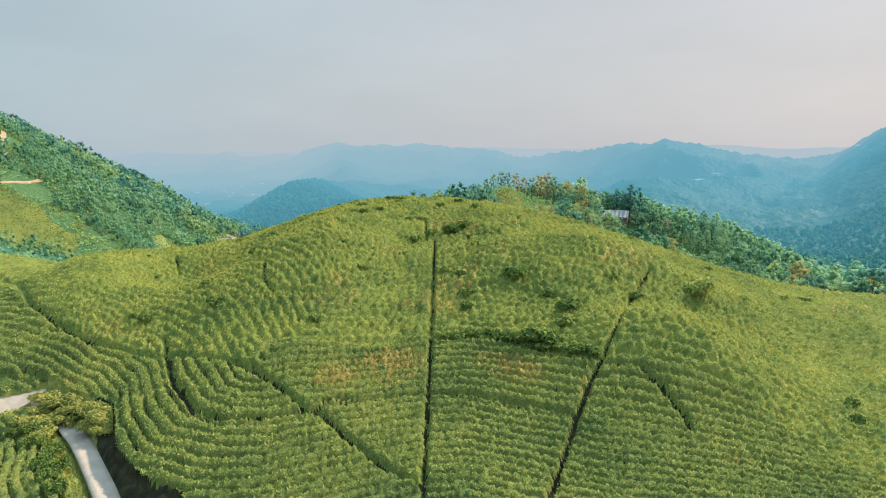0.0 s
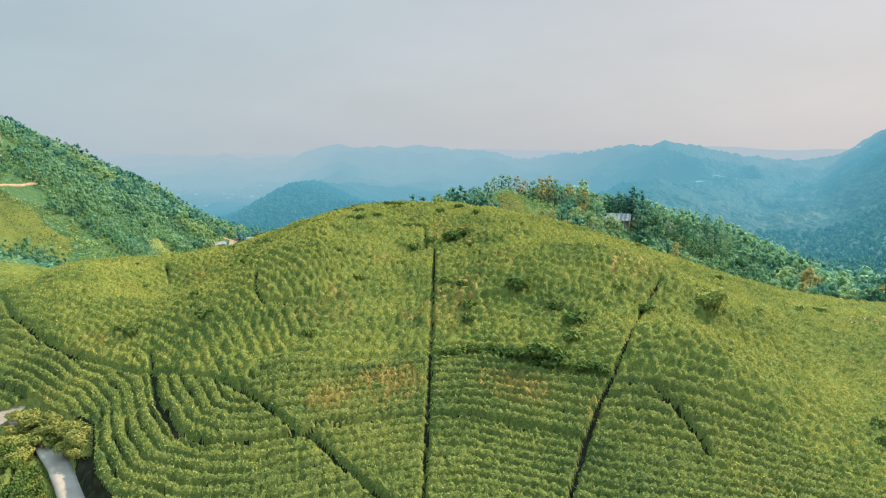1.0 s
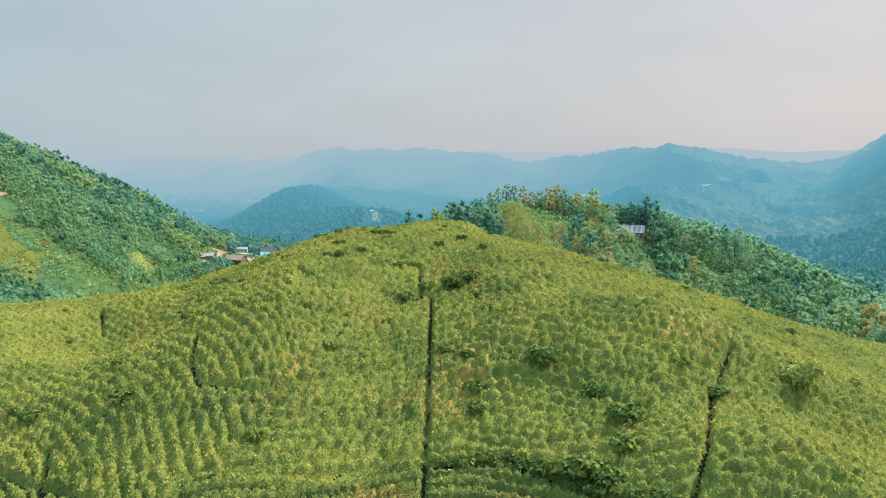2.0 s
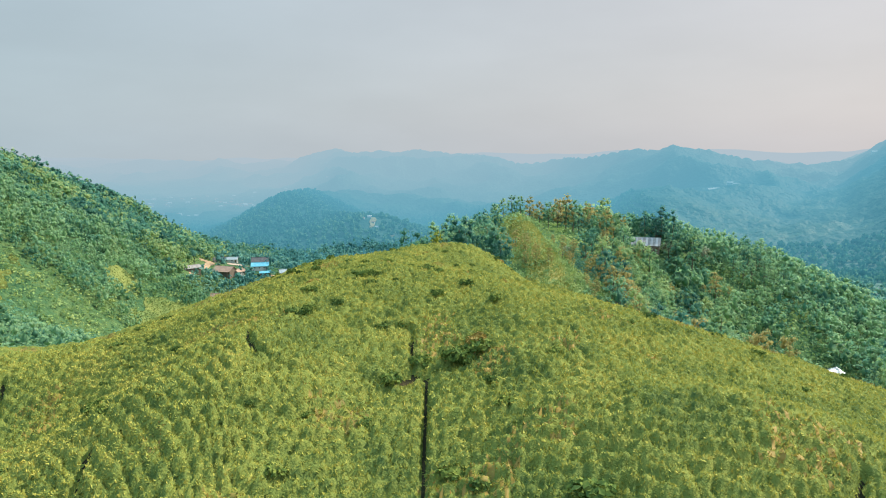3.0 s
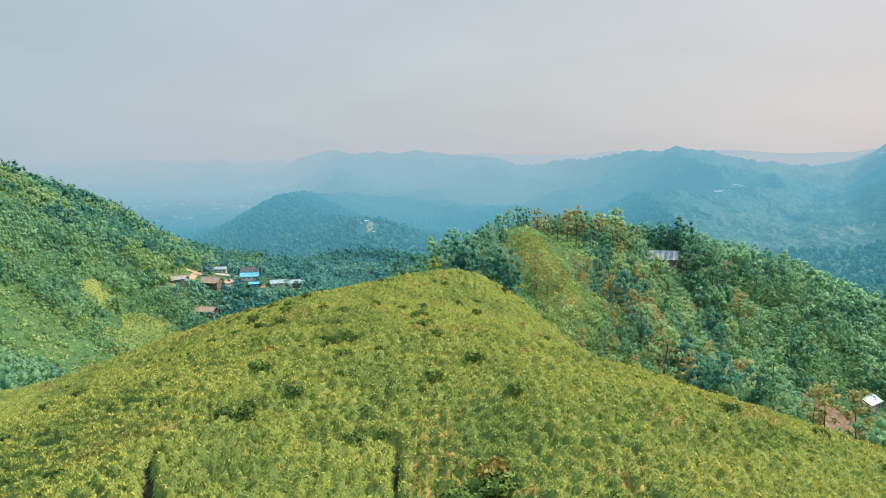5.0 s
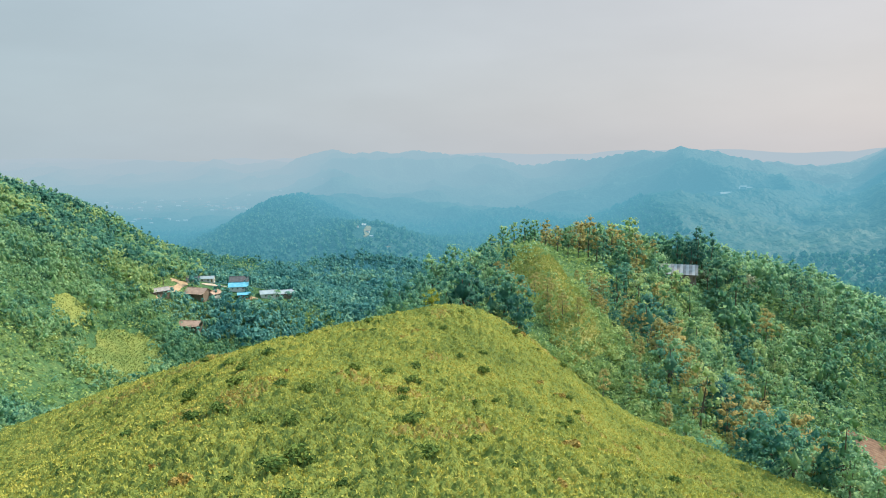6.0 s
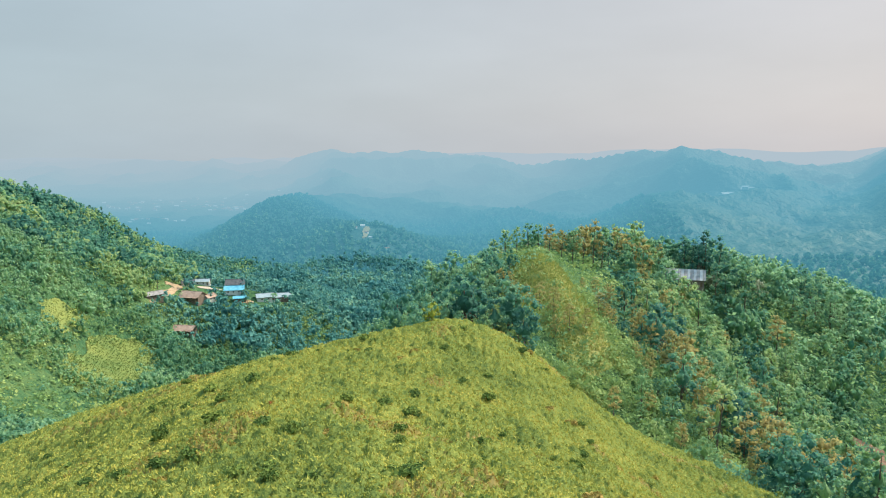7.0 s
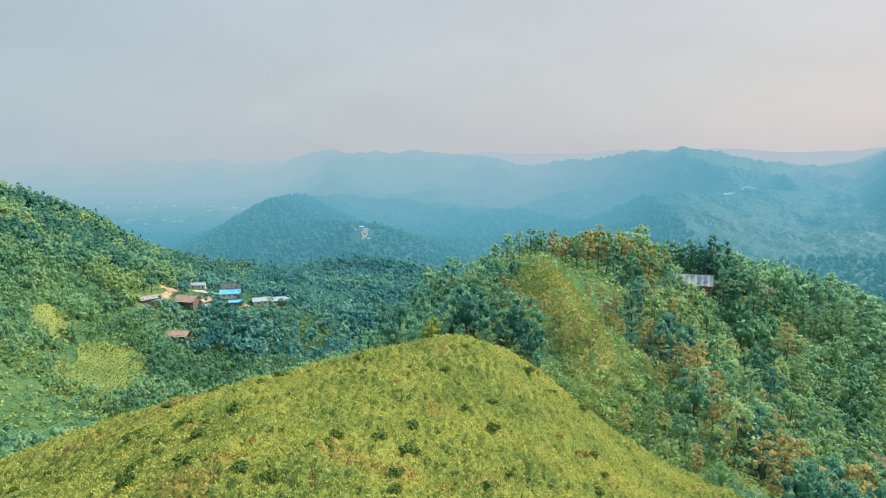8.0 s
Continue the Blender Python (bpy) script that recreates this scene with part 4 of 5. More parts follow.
def shrub_shape(rng, r=1.0, per=40, size=0.26, core=0.66):
    out = [((0, 0, r * 0.55), (r * 0.7, r * 0.7, r * 0.6))]
    for k in range(6):
        a = k * 1.05 + rng.random()
        out.append(((0.5 * r * np.cos(a), 0.5 * r * np.sin(a), r * (0.35 + 0.4 * rng.random())), (r * 0.45, r * 0.45, r * 0.42)))
    return crown(rng, out, per, size, core=core, cores=1, seg=6)


def part(name, data, mat, parent, label=""):
    """Links arrays or a mesh as one part under a thing."""
    me = data if isinstance(data, bpy.types.Mesh) else mesh_from(name, data[0], [data[1]], [mat], flat=False)
    ob = new(name, me)
    ob.parent = parent
    if label:
        ob["label"] = label
    return ob


class Kind:
    """A kind of tree: some shapes, built once; the first plant of each shape is copied for the rest."""

    def __init__(self, name, make, mat, label, category="tree", group="", variants=3, seed=1):
        self.name, self.mat, self.label, self.category, self.group = name, mat, label, category, group
        self.shapes = [make(np.random.default_rng(seed * 100 + k)) for k in range(variants)]
        self.first = {}

    def plant(self, x, y, z, size, yaw, which=0, label=""):
        which %= len(self.shapes)
        m = pose(x, y, z, 0, 0, yaw) @ Matrix.Diagonal((size, size, size, 1))
        if which not in self.first:
            base = new(self.name)
            tagged(base, self.label, self.category, self.group)
            shape = self.shapes[which]
            part("trunk", shape[0], BARK, base)
            part("crown", shape[1], self.mat, base)
            base.matrix_basis = m
            self.first[which] = base
            made = base
        else:
            made = copy_thing(self.first[which], Matrix.Identity(4))
            made.matrix_basis = m
        if label:
            made["label"] = label
        return made


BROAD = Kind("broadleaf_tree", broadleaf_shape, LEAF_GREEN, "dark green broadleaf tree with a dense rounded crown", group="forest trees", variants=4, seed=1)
LIGHT = Kind("leafy_tree", lambda r: broadleaf_shape(r, 8.5, 2.9, 18, 1.15, 20, 0.29), LEAF_LIGHT, "light green leafy tree with a loose crown", group="forest trees", variants=3, seed=2)
SLENDER = Kind("slender_tree", slender_shape, LEAF_LIGHT, "tall slender light green tree", group="ridge trees", variants=3, seed=3)
SLENDER_DARK = Kind("tall_tree", slender_shape, LEAF_GREEN, "tall slender deep green tree", group="ridge trees", variants=3, seed=4)
RUSTY = Kind("rusty_tree", feathery_shape, LEAF_RUST, "thin feathery tree with rusty brown foliage", group="ridge trees", variants=3, seed=5)
CONIFER = Kind("conifer", conifer_shape, LEAF_DARK, "dark conifer with tiered branches beside a house", variants=1, seed=6)
UMBRELLA = Kind("umbrella_tree", umbrella_shape, LEAF_GREEN, "thin tree with a flat umbrella crown", variants=1, seed=7)
PALE = Kind("blossoming_tree", lambda r: broadleaf_shape(r, 6, 2.7, 15, 1.05, 26, 0.24), LEAF_PALE, "pale blossoming tree among green ones", variants=2, seed=8)
YELLOW = Kind("yellow_tree", lambda r: broadleaf_shape(r, 6, 2.0, 14, 0.9, 26, 0.22), LEAF_YELLOW, "small bright yellow-green tree on the crest", variants=1, seed=9)
PALM = Kind("palm_tree", palm_shape, LEAF_GREEN, "small palm with drooping fronds", group="palms", variants=2, seed=10)


def scatter(variants, places):
    """Joins copies of shapes at (x, y, z, size, turn, which)."""
    vs, fs, n = [], [], 0
    for x, y, z, s, a, k in places:
        v, f = variants[int(k) % len(variants)]
        c, d = math.cos(a), math.sin(a)
        vs.append(np.stack([x + s * (c * v[:, 0] - d * v[:, 1]), y + s * (d * v[:, 0] + c * v[:, 1]), z + s * v[:, 2]], 1))
        fs.append(f + n)
        n += len(v)
    return np.concatenate(vs), np.concatenate(fs)


def jitter_points(rng, x0, x1, y0, y1, step):
    x, y = np.meshgrid(np.arange(x0, x1, step), np.arange(y0, y1, step))
    return (x + rng.uniform(-0.45, 0.45, x.shape) * step).ravel(), (y + rng.uniform(-0.45, 0.45, x.shape) * step).ravel()


# open places where no tree stands: centre x, y, half widths
CLEARINGS = [
    (36, 356, 14, 32), (32, 326, 19, 33), (15, 332, 8, 20), (-166, 495, 17, 34), (-196, 500, 8, 15), (-240, 400, 26, 40), (98, 352, 9, 18), (109, 449, 13, 22), (-168, 645, 9, 8),
    (-170, 619, 10, 8), (-160, 624, 6, 6), (-139, 628, 7, 6), (-128, 642, 8, 8), (-117, 652, 7, 8), (-159, 574, 8, 7), (-187, 593, 8, 7), (-187, 634, 7, 8), (-182, 646, 5, 6), (-184, 613, 5, 20), (-177, 660, 7, 7), (-150, 645, 8, 9), (-152, 660, 8, 7), (-262, 455, 12, 26),
    (160, 378, 15, 15), (186, 396, 11, 11), (176, 382, 8, 14), (292, 532, 12, 10), (-300, 496, 9, 28),
]


def is_open(x, y, share=1.0):
    """Free for a tree: off the tea, the houses and the clearings."""
    free = ~inside(x, y, TEA_EDGE)
    for cx, cy, rx, ry in CLEARINGS:
        if cy > 570:
            rx, ry, cy = rx * 1.2, ry * 1.6, cy - 4
        free &= ((x - cx) / rx) ** 2 + ((y - cy) / ry) ** 2 > share
    return free


def build_forest():
    rng = np.random.default_rng(11)
    xs, ys = [], []
    for box in ((6, 330, 206, 590, 5.6), (-430, -60, 300, 700, 6.2), (-60, 6, 300, 700, 6.2), (-470, 6, 700, 900, 6.6), (6, 360, 590, 800, 8.5)):
        a, b = jitter_points(rng, *box)
        xs.append(a)
        ys.append(b)
    x, y = np.concatenate(xs), np.concatenate(ys)
    dense = fbm(x, y, 55, 101, 3)
    knoll = (x < 78) & (y > 384) & (y < 450)
    keep = is_open(x, y) & ~knoll & (dense > np.where(x < -60, 0.12, 0.22)) & (np.abs(x) < 0.66 * y)
    x, y = x[keep], y[keep]
    z = land(x, y)
    n = len(x)
    tone, grove = fbm(x, y, 40, 111, 3), fbm(x, y, 30, 131, 2)
    pick = rng.random(n)
    size = 0.72 + 0.75 * rng.random(n) ** 1.6 + 0.75 * (fbm(x, y, 40, 121, 2) - 0.5)
    size = np.where(x < -60, size * 0.92, size)
    size = np.where((x > 20) & (x < 60) & (y < 390), size * 0.6, size)
    size = np.where((x > 60) & (y < 560), size * 1.2, size)
    size = np.where((x > 135) & (x < 195) & (y > 318) & (y < 396), size * 0.45, size)
    turn = rng.random(n) * 360
    # trees kept low along the camera's line of sight to the white-roofed house
    size = np.where((x > 95) & (x < 190) & (np.abs(y - 276 - (x - 110) * 1.74) < 37), np.minimum(size * 0.45, 0.38), size)
    bright = np.where(x < -60, 0.63, np.where(x < 28, 0.62, 0.62))
    bright = np.where(x < 28, bright, np.where(x < 95, 0.32, 0.24 + 0.34 * smooth(100, 170, x - 0.2 * (y - 300))))
    kind = np.where(0.25 + 0.5 * pick + 1.9 * (tone - 0.5) > bright, 1, 0)
    ridge = (x > 6) & (y < 470)
    kind = np.where(ridge & (pick > np.where(x < 85, 0.6, 0.91)) & (x < 150) & (x > 22), 4, kind)
    kind = np.where(ridge & (pick < 0.16) & (x < 140) & (x > 22), 2, kind)
    kind = np.where((grove > 0.76) & (x > 60) & (y > 375), 3, kind)
    kind = np.where(pick > 0.985, 5, kind)
    kinds = [BROAD, LIGHT, SLENDER, SLENDER_DARK, RUSTY, PALE]
    limit = {0: 260, 1: 260, 2: 90, 3: 120, 4: 120, 5: 24}
    score = np.hypot(x - 60, y - 330) * np.where(x < -60, 0.75, 1.0)
    order = np.argsort(score)
    rest = []
    count = dict.fromkeys(limit, 0)
    for i in order:
        k = int(kind[i])
        if count[k] < limit[k]:
            count[k] += 1
            kinds[k].plant(x[i], y[i], z[i] - 0.3, size[i], turn[i], int(pick[i] * 977))
        else:
            rest.append(i)
    thin = {}
    for m, make, mat, label in (
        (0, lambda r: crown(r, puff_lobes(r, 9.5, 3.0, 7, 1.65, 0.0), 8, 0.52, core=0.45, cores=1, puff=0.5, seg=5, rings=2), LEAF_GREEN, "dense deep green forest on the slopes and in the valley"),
        (1, lambda r: crown(r, puff_lobes(r, 8.5, 2.8, 7, 1.55, 0.0), 8, 0.52, core=0.45, cores=1, puff=0.5, seg=5, rings=2), LEAF_LIGHT, "lighter green trees scattered through the valley forest"),
    ):
        shapes = [make(np.random.default_rng(300 + 10 * m + k)) for k in range(4)]
        mine = [(x[i], y[i], z[i] - 0.5, size[i] * 1.05, turn[i], pick[i] * 977) for i in rest if y[i] <= 560 and (kind[i] in (0, 3)) == (m == 0)]
        if mine:
            v, f = scatter(shapes, mine)
            tagged(new("forest", mesh_from("forest", v, [f], [mat], flat=False)), label, "forest", kind="stuff")
    shapes = [(lambda r: crown(r, puff_lobes(r, 9.5, 3.1, 5, 1.9, 0.0), 4, 0.85, core=0.45, cores=1, puff=0.55, seg=5, rings=2))(np.random.default_rng(340 + k)) for k in range(5)]
    for west, tones, mat, label in (
        (False, (0, 1, 2, 3, 4, 5), LEAF_HAZY, "forest round and behind the village, blue-green haze painted into its leaves"),
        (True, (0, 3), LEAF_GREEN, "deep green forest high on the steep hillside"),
        (True, (1, 2, 4, 5), LEAF_LIGHT, "light green trees high on the steep hillside"),
    ):
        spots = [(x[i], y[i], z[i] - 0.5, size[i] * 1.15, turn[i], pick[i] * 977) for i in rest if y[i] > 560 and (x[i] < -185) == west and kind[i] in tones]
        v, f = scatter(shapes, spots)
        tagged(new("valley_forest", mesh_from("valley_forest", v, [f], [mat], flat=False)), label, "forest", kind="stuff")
    # bushes between the trees
    a, b = jitter_points(rng, -330, 330, 195, 640, 3.5)
    a2, b2 = jitter_points(rng, 15, 125, 205, 345, 2.6)
    a, b = np.concatenate([a, a2]), np.concatenate([b, b2])
    ok = is_open(a, b, 0.5) & (np.abs(a) < 0.66 * b) & (rng.random(len(a)) < np.where((a > 0) & (a < 190) & (b < 470), 0.95, np.where(a < -60, 0.8, 0.4)))
    a3, b3 = jitter_points(rng, 8, 56, 296, 372, 2.3)
    ok3 = ~inside(a3, b3, TEA_EDGE) & (rng.random(len(a3)) < np.interp(b3, [296, 326, 340, 372], [1.0, 0.75, 0.3, 0.12]))
    a, b = np.concatenate([a[ok], a3[ok3]]), np.concatenate([b[ok], b3[ok3]])

    def bush(rng, per, size):
        return crown(rng, [((0, 0, 0.8), (1.3, 1.1, 1.1)), ((1.1, 0.4, 0.5), (0.9, 0.9, 0.8))], per, size, core=0.0)

    fine = [bush(np.random.default_rng(400 + k), 16, 0.22) for k in range(5)]
    coarse = [bush(np.random.default_rng(410 + k), 7, 0.40) for k in range(5)]
    zz = land(a, b)
    tone = np.where((a > 8) & (a < 56) & (b > 290) & (b < 372), 1.0, fbm(a, b, 26, 161, 3))
    for sel, mat, label in ((tone > 0.45, BUSH_LEAF, "low yellow-green bushes between the forest trees"), (tone <= 0.45, LEAF_GREEN, "low dark green bushes under the forest trees")):
        spots = [(p, q, r - 0.2, 1.0 + rng.random() * 1.2, rng.random() * 6, rng.integers(5)) for p, q, r in zip(a[sel], b[sel], zz[sel])]
        near = [p for p in spots if p[1] < 400 and p[0] > -20]
        v, f = merged([scatter(fine, near), scatter(coarse, [p for p in spots if not (p[1] < 400 and p[0] > -20)])])
        tagged(new("bushes", mesh_from("bushes", v, [f], [mat])), label, "bushes", kind="stuff")


build_forest()


# trees that stand out
def build_single_trees():
    CONIFER.plant(123.6, 474, z_at(123.6, 474), (12.0 - z_at(123.6, 474)) / 14.2, 20)
    YELLOW.plant(-1.6, 281, z_at(-1.6, 281), 0.85, 40)
    UMBRELLA.plant(121, 198, z_at(121, 198) - 0.3, 1.62, 0)
    # a line of tall trees along the top of the far knoll
    rng = np.random.default_rng(21)
    for x, y, top, k in ((17, 412, 14, 1), (21, 418, 17, 1), (25, 416, 20, 1), (29, 410, 23, 0), (33, 407, 25, 0), (37, 409, 24, 0), (42, 414, 23, 2), (47, 416, 21, 2), (52, 420, 21, 0),
                         (57, 424, 22, 2), (62, 428, 23, 2), (66, 430, 21, 0), (70, 436, 16, 1), (78, 440, 12, 0), (86, 448, 9, 2), (92, 452, 12, 0), (12, 405, 9, 1), (7, 400, 5, 1), (15, 398, 10, 1)):
        z = z_at(x, y)
        (SLENDER, SLENDER_DARK, RUSTY)[k].plant(x, y, z - 0.3, max(top - z, 5) / (11.5 if k == 2 else 13.6), rng.random() * 360, int(rng.integers(3)))
    for x, y, s in ((21, 352, 0.85), (22, 344, 0.7), (24, 336, 0.75), (27, 331, 0.8), (30, 325, 0.85), (33, 319, 0.75), (29, 316, 0.6), (38, 322, 0.7), (48, 352, 0.8), (50, 344, 0.7), (56, 372, 0.9), (62, 380, 0.9), (68, 384, 0.9), (19, 362, 0.75)):
        RUSTY.plant(x, y, z_at(x, y) - 0.2, s, rng.random() * 360, int(rng.integers(3)))
    for x, y, s in ((-8, 284, 0.5), (-12, 288, 0.6), (4, 287, 0.4), (-18, 290, 0.6), (10, 296, 0.55), (14, 301, 0.6)):
        LIGHT.plant(x, y, z_at(x, y) - 0.2, s, rng.random() * 360, int(rng.integers(3)), "small leafy tree just behind the crest of the tea hill")
    for x, y, s in ((105, 200, 1.05), (103, 203, 0.95), (107, 202, 1.12), (114, 200, 0.85), (118, 196, 0.95), (117.5, 197.5, 1.05), (122, 199, 0.75), (100, 204, 0.7)):
        BROAD.plant(x, y, z_at(x, y) - 0.6, s, rng.random() * 360, int(rng.integers(4)), "dark rounded tree at the edge of the tea")
    for x, y, s in ((109.5, 201, 1.15), (111.5, 199, 1.12), (112, 202, 1.25)):
        LIGHT.plant(x, y, z_at(x, y) - 0.6, s, rng.random() * 360, int(rng.integers(3)), "bright yellow-green tree at the edge of the tea")
    for x, y, s in ((103, 449, 0.42), (109, 448.5, 0.36), (115, 449, 0.42), (97, 449, 0.45)):
        LIGHT.plant(x, y, z_at(x, y) - 0.4, s, rng.random() * 360, int(rng.integers(3)), "leafy tree below the house on the ridge")
    for x, y in ((-150, 574), (-146, 580), (-118, 634), (-112, 640), (-133, 622), (-190, 612)):
        PALM.plant(x, y, z_at(x, y), 0.9 + 0.2 * rng.random(), rng.random() * 360, int(rng.integers(2)))


build_single_trees()


# shrubs and weeds standing out of the tea
SHRUBS = [(13.1, 128.1, 1.7), (4.1, 125.6, 1.3), (3.3, 131.7, 1.0), (18.4, 122.9, 1.1), (21, 118, 1.9), (33.6, 124.3, 1.1), (60.9, 102.7, 1.2), (59.4, 98.3, 1.0), (4.4, 154.4, 1.5),
          (1.6, 153.2, 1.5), (-2.6, 153.8, 1.0), (-5.0, 164.8, 0.9), (2.6, 152.6, 1.2), (-15.2, 132.2, 1.0), (-5.8, 149.5, 1.2), (30.2, 127.3, 1.0), (-41.3, 128.4, 1.4), (-35.9, 143.5, 0.9), (14.9, 110.3, 1.7), (10.6, 112.2, 1.2),
          (19.8, 113.2, 1.4), (17, 109, 1.6), (12.5, 111.5, 1.2), (-20.9, 115.6, 0.9), (-46.5, 139.9, 1.1), (-58.9, 134, 1.1), (-55.9, 132.4, 1.3), (70.9, 146.5, 1.0), (76.9, 149.1, 1.0), (58.9, 137.8, 0.9)]
CREST_SHRUBS = [(-32.7, 238.6), (-27.7, 227.8), (-41.3, 244.2), (-31.1, 216.4), (-24, 206.2), (-19.2, 214.3), (-15.5, 212), (-11.7, 227), (-18, 200.2), (-2.4, 200.5), (7.2, 240.7), (-25.8, 218.8),
                (-0.8, 189.2), (-13.5, 186.6), (-10.4, 176.4), (-14.9, 171.4), (-19.9, 178.4), (-18.4, 167.9), (-20.6, 165.6), (-29.3, 172.7), (7.6, 169.5), (3.7, 178.8), (-0.7, 174), (-8, 163.2)]


def build_shrubs():
    rng = np.random.default_rng(31)
    shapes = [mesh_from("shrub", *[[v, [f]] for v, f in [shrub_shape(np.random.default_rng(500 + k), 1.0, 40, 0.16)]][0], [TEA_DEEP]) for k in range(5)]
    spots = [(x, y, 1.25 * s) for x, y, s in SHRUBS] + [(x, y, 1.05) for x, y in CREST_SHRUBS]
    # a dark line of shrubs along the terrace above the clipped rows
    for k in range(22):
        x = 0.5 + k * 1.05 + rng.normal(0, 0.25)
        spots.append((x, float(np.interp(x, [-2, 8, 15.5, 23.5], [115.4, 114.4, 108.4, 104.2])) + rng.normal(0, 0.35), rng.uniform(0.7, 1.15)))
    while len(spots) < 300:
        x, y = (rng.uniform(-80, 75), rng.uniform(112, 280)) if len(spots) < 190 else (rng.uniform(-60, 32), rng.uniform(178, 275))
        if abs(x) > 60 and y < 130 or not inside(np.array([x]), np.array([y]), TEA_EDGE)[0]:
            continue
        if y < np.interp(x, ROW_X, ROW_Y) + 2 or min(line_distance(np.array([x]), np.array([y]), l)[0] for l, _ in LANES) < 1.2:
            continue
        spots.append((x, y, 0.4 + 0.95 * rng.random() ** 2.2))
    for k, (x, y, s) in enumerate(spots):
        ob = new("shrub", shapes[int(rng.integers(5))])
        ob.matrix_basis = pose(x, y, z_at(x, y) + (0.1 if s > 1.1 else 0.45 if y < 158 else 0.55 if y < 185 else 0.82), 0, 0, rng.random() * 360) @ Matrix.Diagonal((s * rng.uniform(0.9, 1.5), s, s * rng.uniform(0.9, 1.25), 1))
        tagged(ob, "large dark green shrub rising from the tea" if s > 1 else "small dark green shrub among the tea", "shrub", "shrubs on the tea hill")
    me = mesh_from("flowering_bush", *[[v, [f]] for v, f in [shrub_shape(np.random.default_rng(520), 3.7, 260, 0.24, 0.5)]][0], [TEA_ROW_LEAF])
    ob = new("flowering_bush", me)
    ob.matrix_basis = pose(47.5, 131.5, z_at(47.5, 131.5), 0, 0, 30)
    tagged(ob, "big feathery green bush standing alone on the sunny slope", "bush")
    me = mesh_from("red_bush", *[[v, [f]] for v, f in [shrub_shape(np.random.default_rng(521), 0.6, 30, 0.16)]][0], [LEAF_RED])
    ob = new("red_bush", me)
    ob.matrix_basis = pose(-20.7, 224.4, z_at(-20.7, 224.4) + 0.6)
    tagged(ob, "small bush with orange-red leaves in the tea", "bush")
    more = [(float(rng.uniform(-45, 40)), float(rng.uniform(178, 272)), float(rng.uniform(0.6, 1.1))) for _ in range(16)]
    for x, y, s in (*more, (20.3, 246.1, 1.1), (4, 205, 0.9), (4.3, 156.2, 1.5), (10, 185, 0.7), (-2, 206, 0.8), (16, 252, 0.8)):
        ob = new("withered_bush", mesh_from("withered_bush", *[[v, [f]] for v, f in [shrub_shape(np.random.default_rng(530 + int(x)), s, 60, 0.22)]][0], [TEA_DRY]))
        ob.matrix_basis = pose(x, y, z_at(x, y) + 0.4)
        tagged(ob, "withered brown bush in the tea", "bush", "withered bushes")


build_shrubs()


def roadside_bushes():
    """Feathery dry bushes on the mound beside the road."""
    rng = np.random.default_rng(33)
    shapes = [mesh_from("roadside_bush", *[[v, [f]] for v, f in [shrub_shape(np.random.default_rng(540 + k), 1.6, 190, 0.13, 0.3)]][0], [VERGE]) for k in range(3)]
    for x, y, s in ((-53.0, 107.0, 1.00), (-51.8, 105.0, 0.90), (-58.0, 112.2, 1.00), (-55.0, 110.0, 0.95), (-67.2, 114.3, 0.83), (-63.1, 110.4, 0.94), (-65.9, 110.5, 0.88), (-60.9, 112.7, 0.96), (-56.2, 109.3, 0.97), (-51.1, 102.6, 0.77), (-55.5, 105.9, 0.75), (-64.5, 115.5, 1.04), (-60.7, 110.1, 0.84), (-54.3, 108.7, 0.83), (-67.6, 116.8, 1.10), (-61.6, 115.5, 0.91), (-66.7, 109.2, 1.04), (-62.6, 106.7, 0.92)):
        ob = new("roadside_bush", shapes[int(rng.integers(3))])
        ob.matrix_basis = pose(x, y, float(hill_surface(np.array([x]), np.array([y]))[0]) + 0.2, 0, 0, rng.random() * 360) @ Matrix.Diagonal((s * 1.8, s * 1.4, s * 1.25, 1))
        tagged(ob, "feathery yellow-green bush on the roadside mound", "bush", "roadside bushes")
    shapes = [mesh_from("roadside_shrub", *[[v, [f]] for v, f in [shrub_shape(np.random.default_rng(550 + k), 1.3, 140, 0.14, 0.4)]][0], [TEA_DEEP]) for k in range(3)]
    for x, y, s in ((-56.8, 97.5, 1.09), (-53.0, 92.3, 0.87), (-53.9, 91.6, 1.09), (-50.5, 88.0, 1.19), (-60.7, 102.7, 1.04), (-64.4, 106.6, 1.13), (-66.7, 106.4, 1.10), (-52.0, 88.9, 0.83), (-53.5, 94.6, 1.14), (-57.2, 95.8, 1.07), (-54.8, 94.3, 0.94), (-63.7, 103.1, 0.81), (-57.6, 100.2, 1.19)):
        ob = new("roadside_shrub", shapes[int(rng.integers(3))])
        ob.matrix_basis = pose(x, y, float(hill_surface(np.array([x]), np.array([y]))[0]) + 0.1, 0, 0, rng.random() * 360) @ Matrix.Diagonal((s * 1.1, s, s * 1.5, 1))
        tagged(ob, "feathery dark green shrub between the road and the lower field", "shrub", "roadside shrubs")


roadside_bushes()


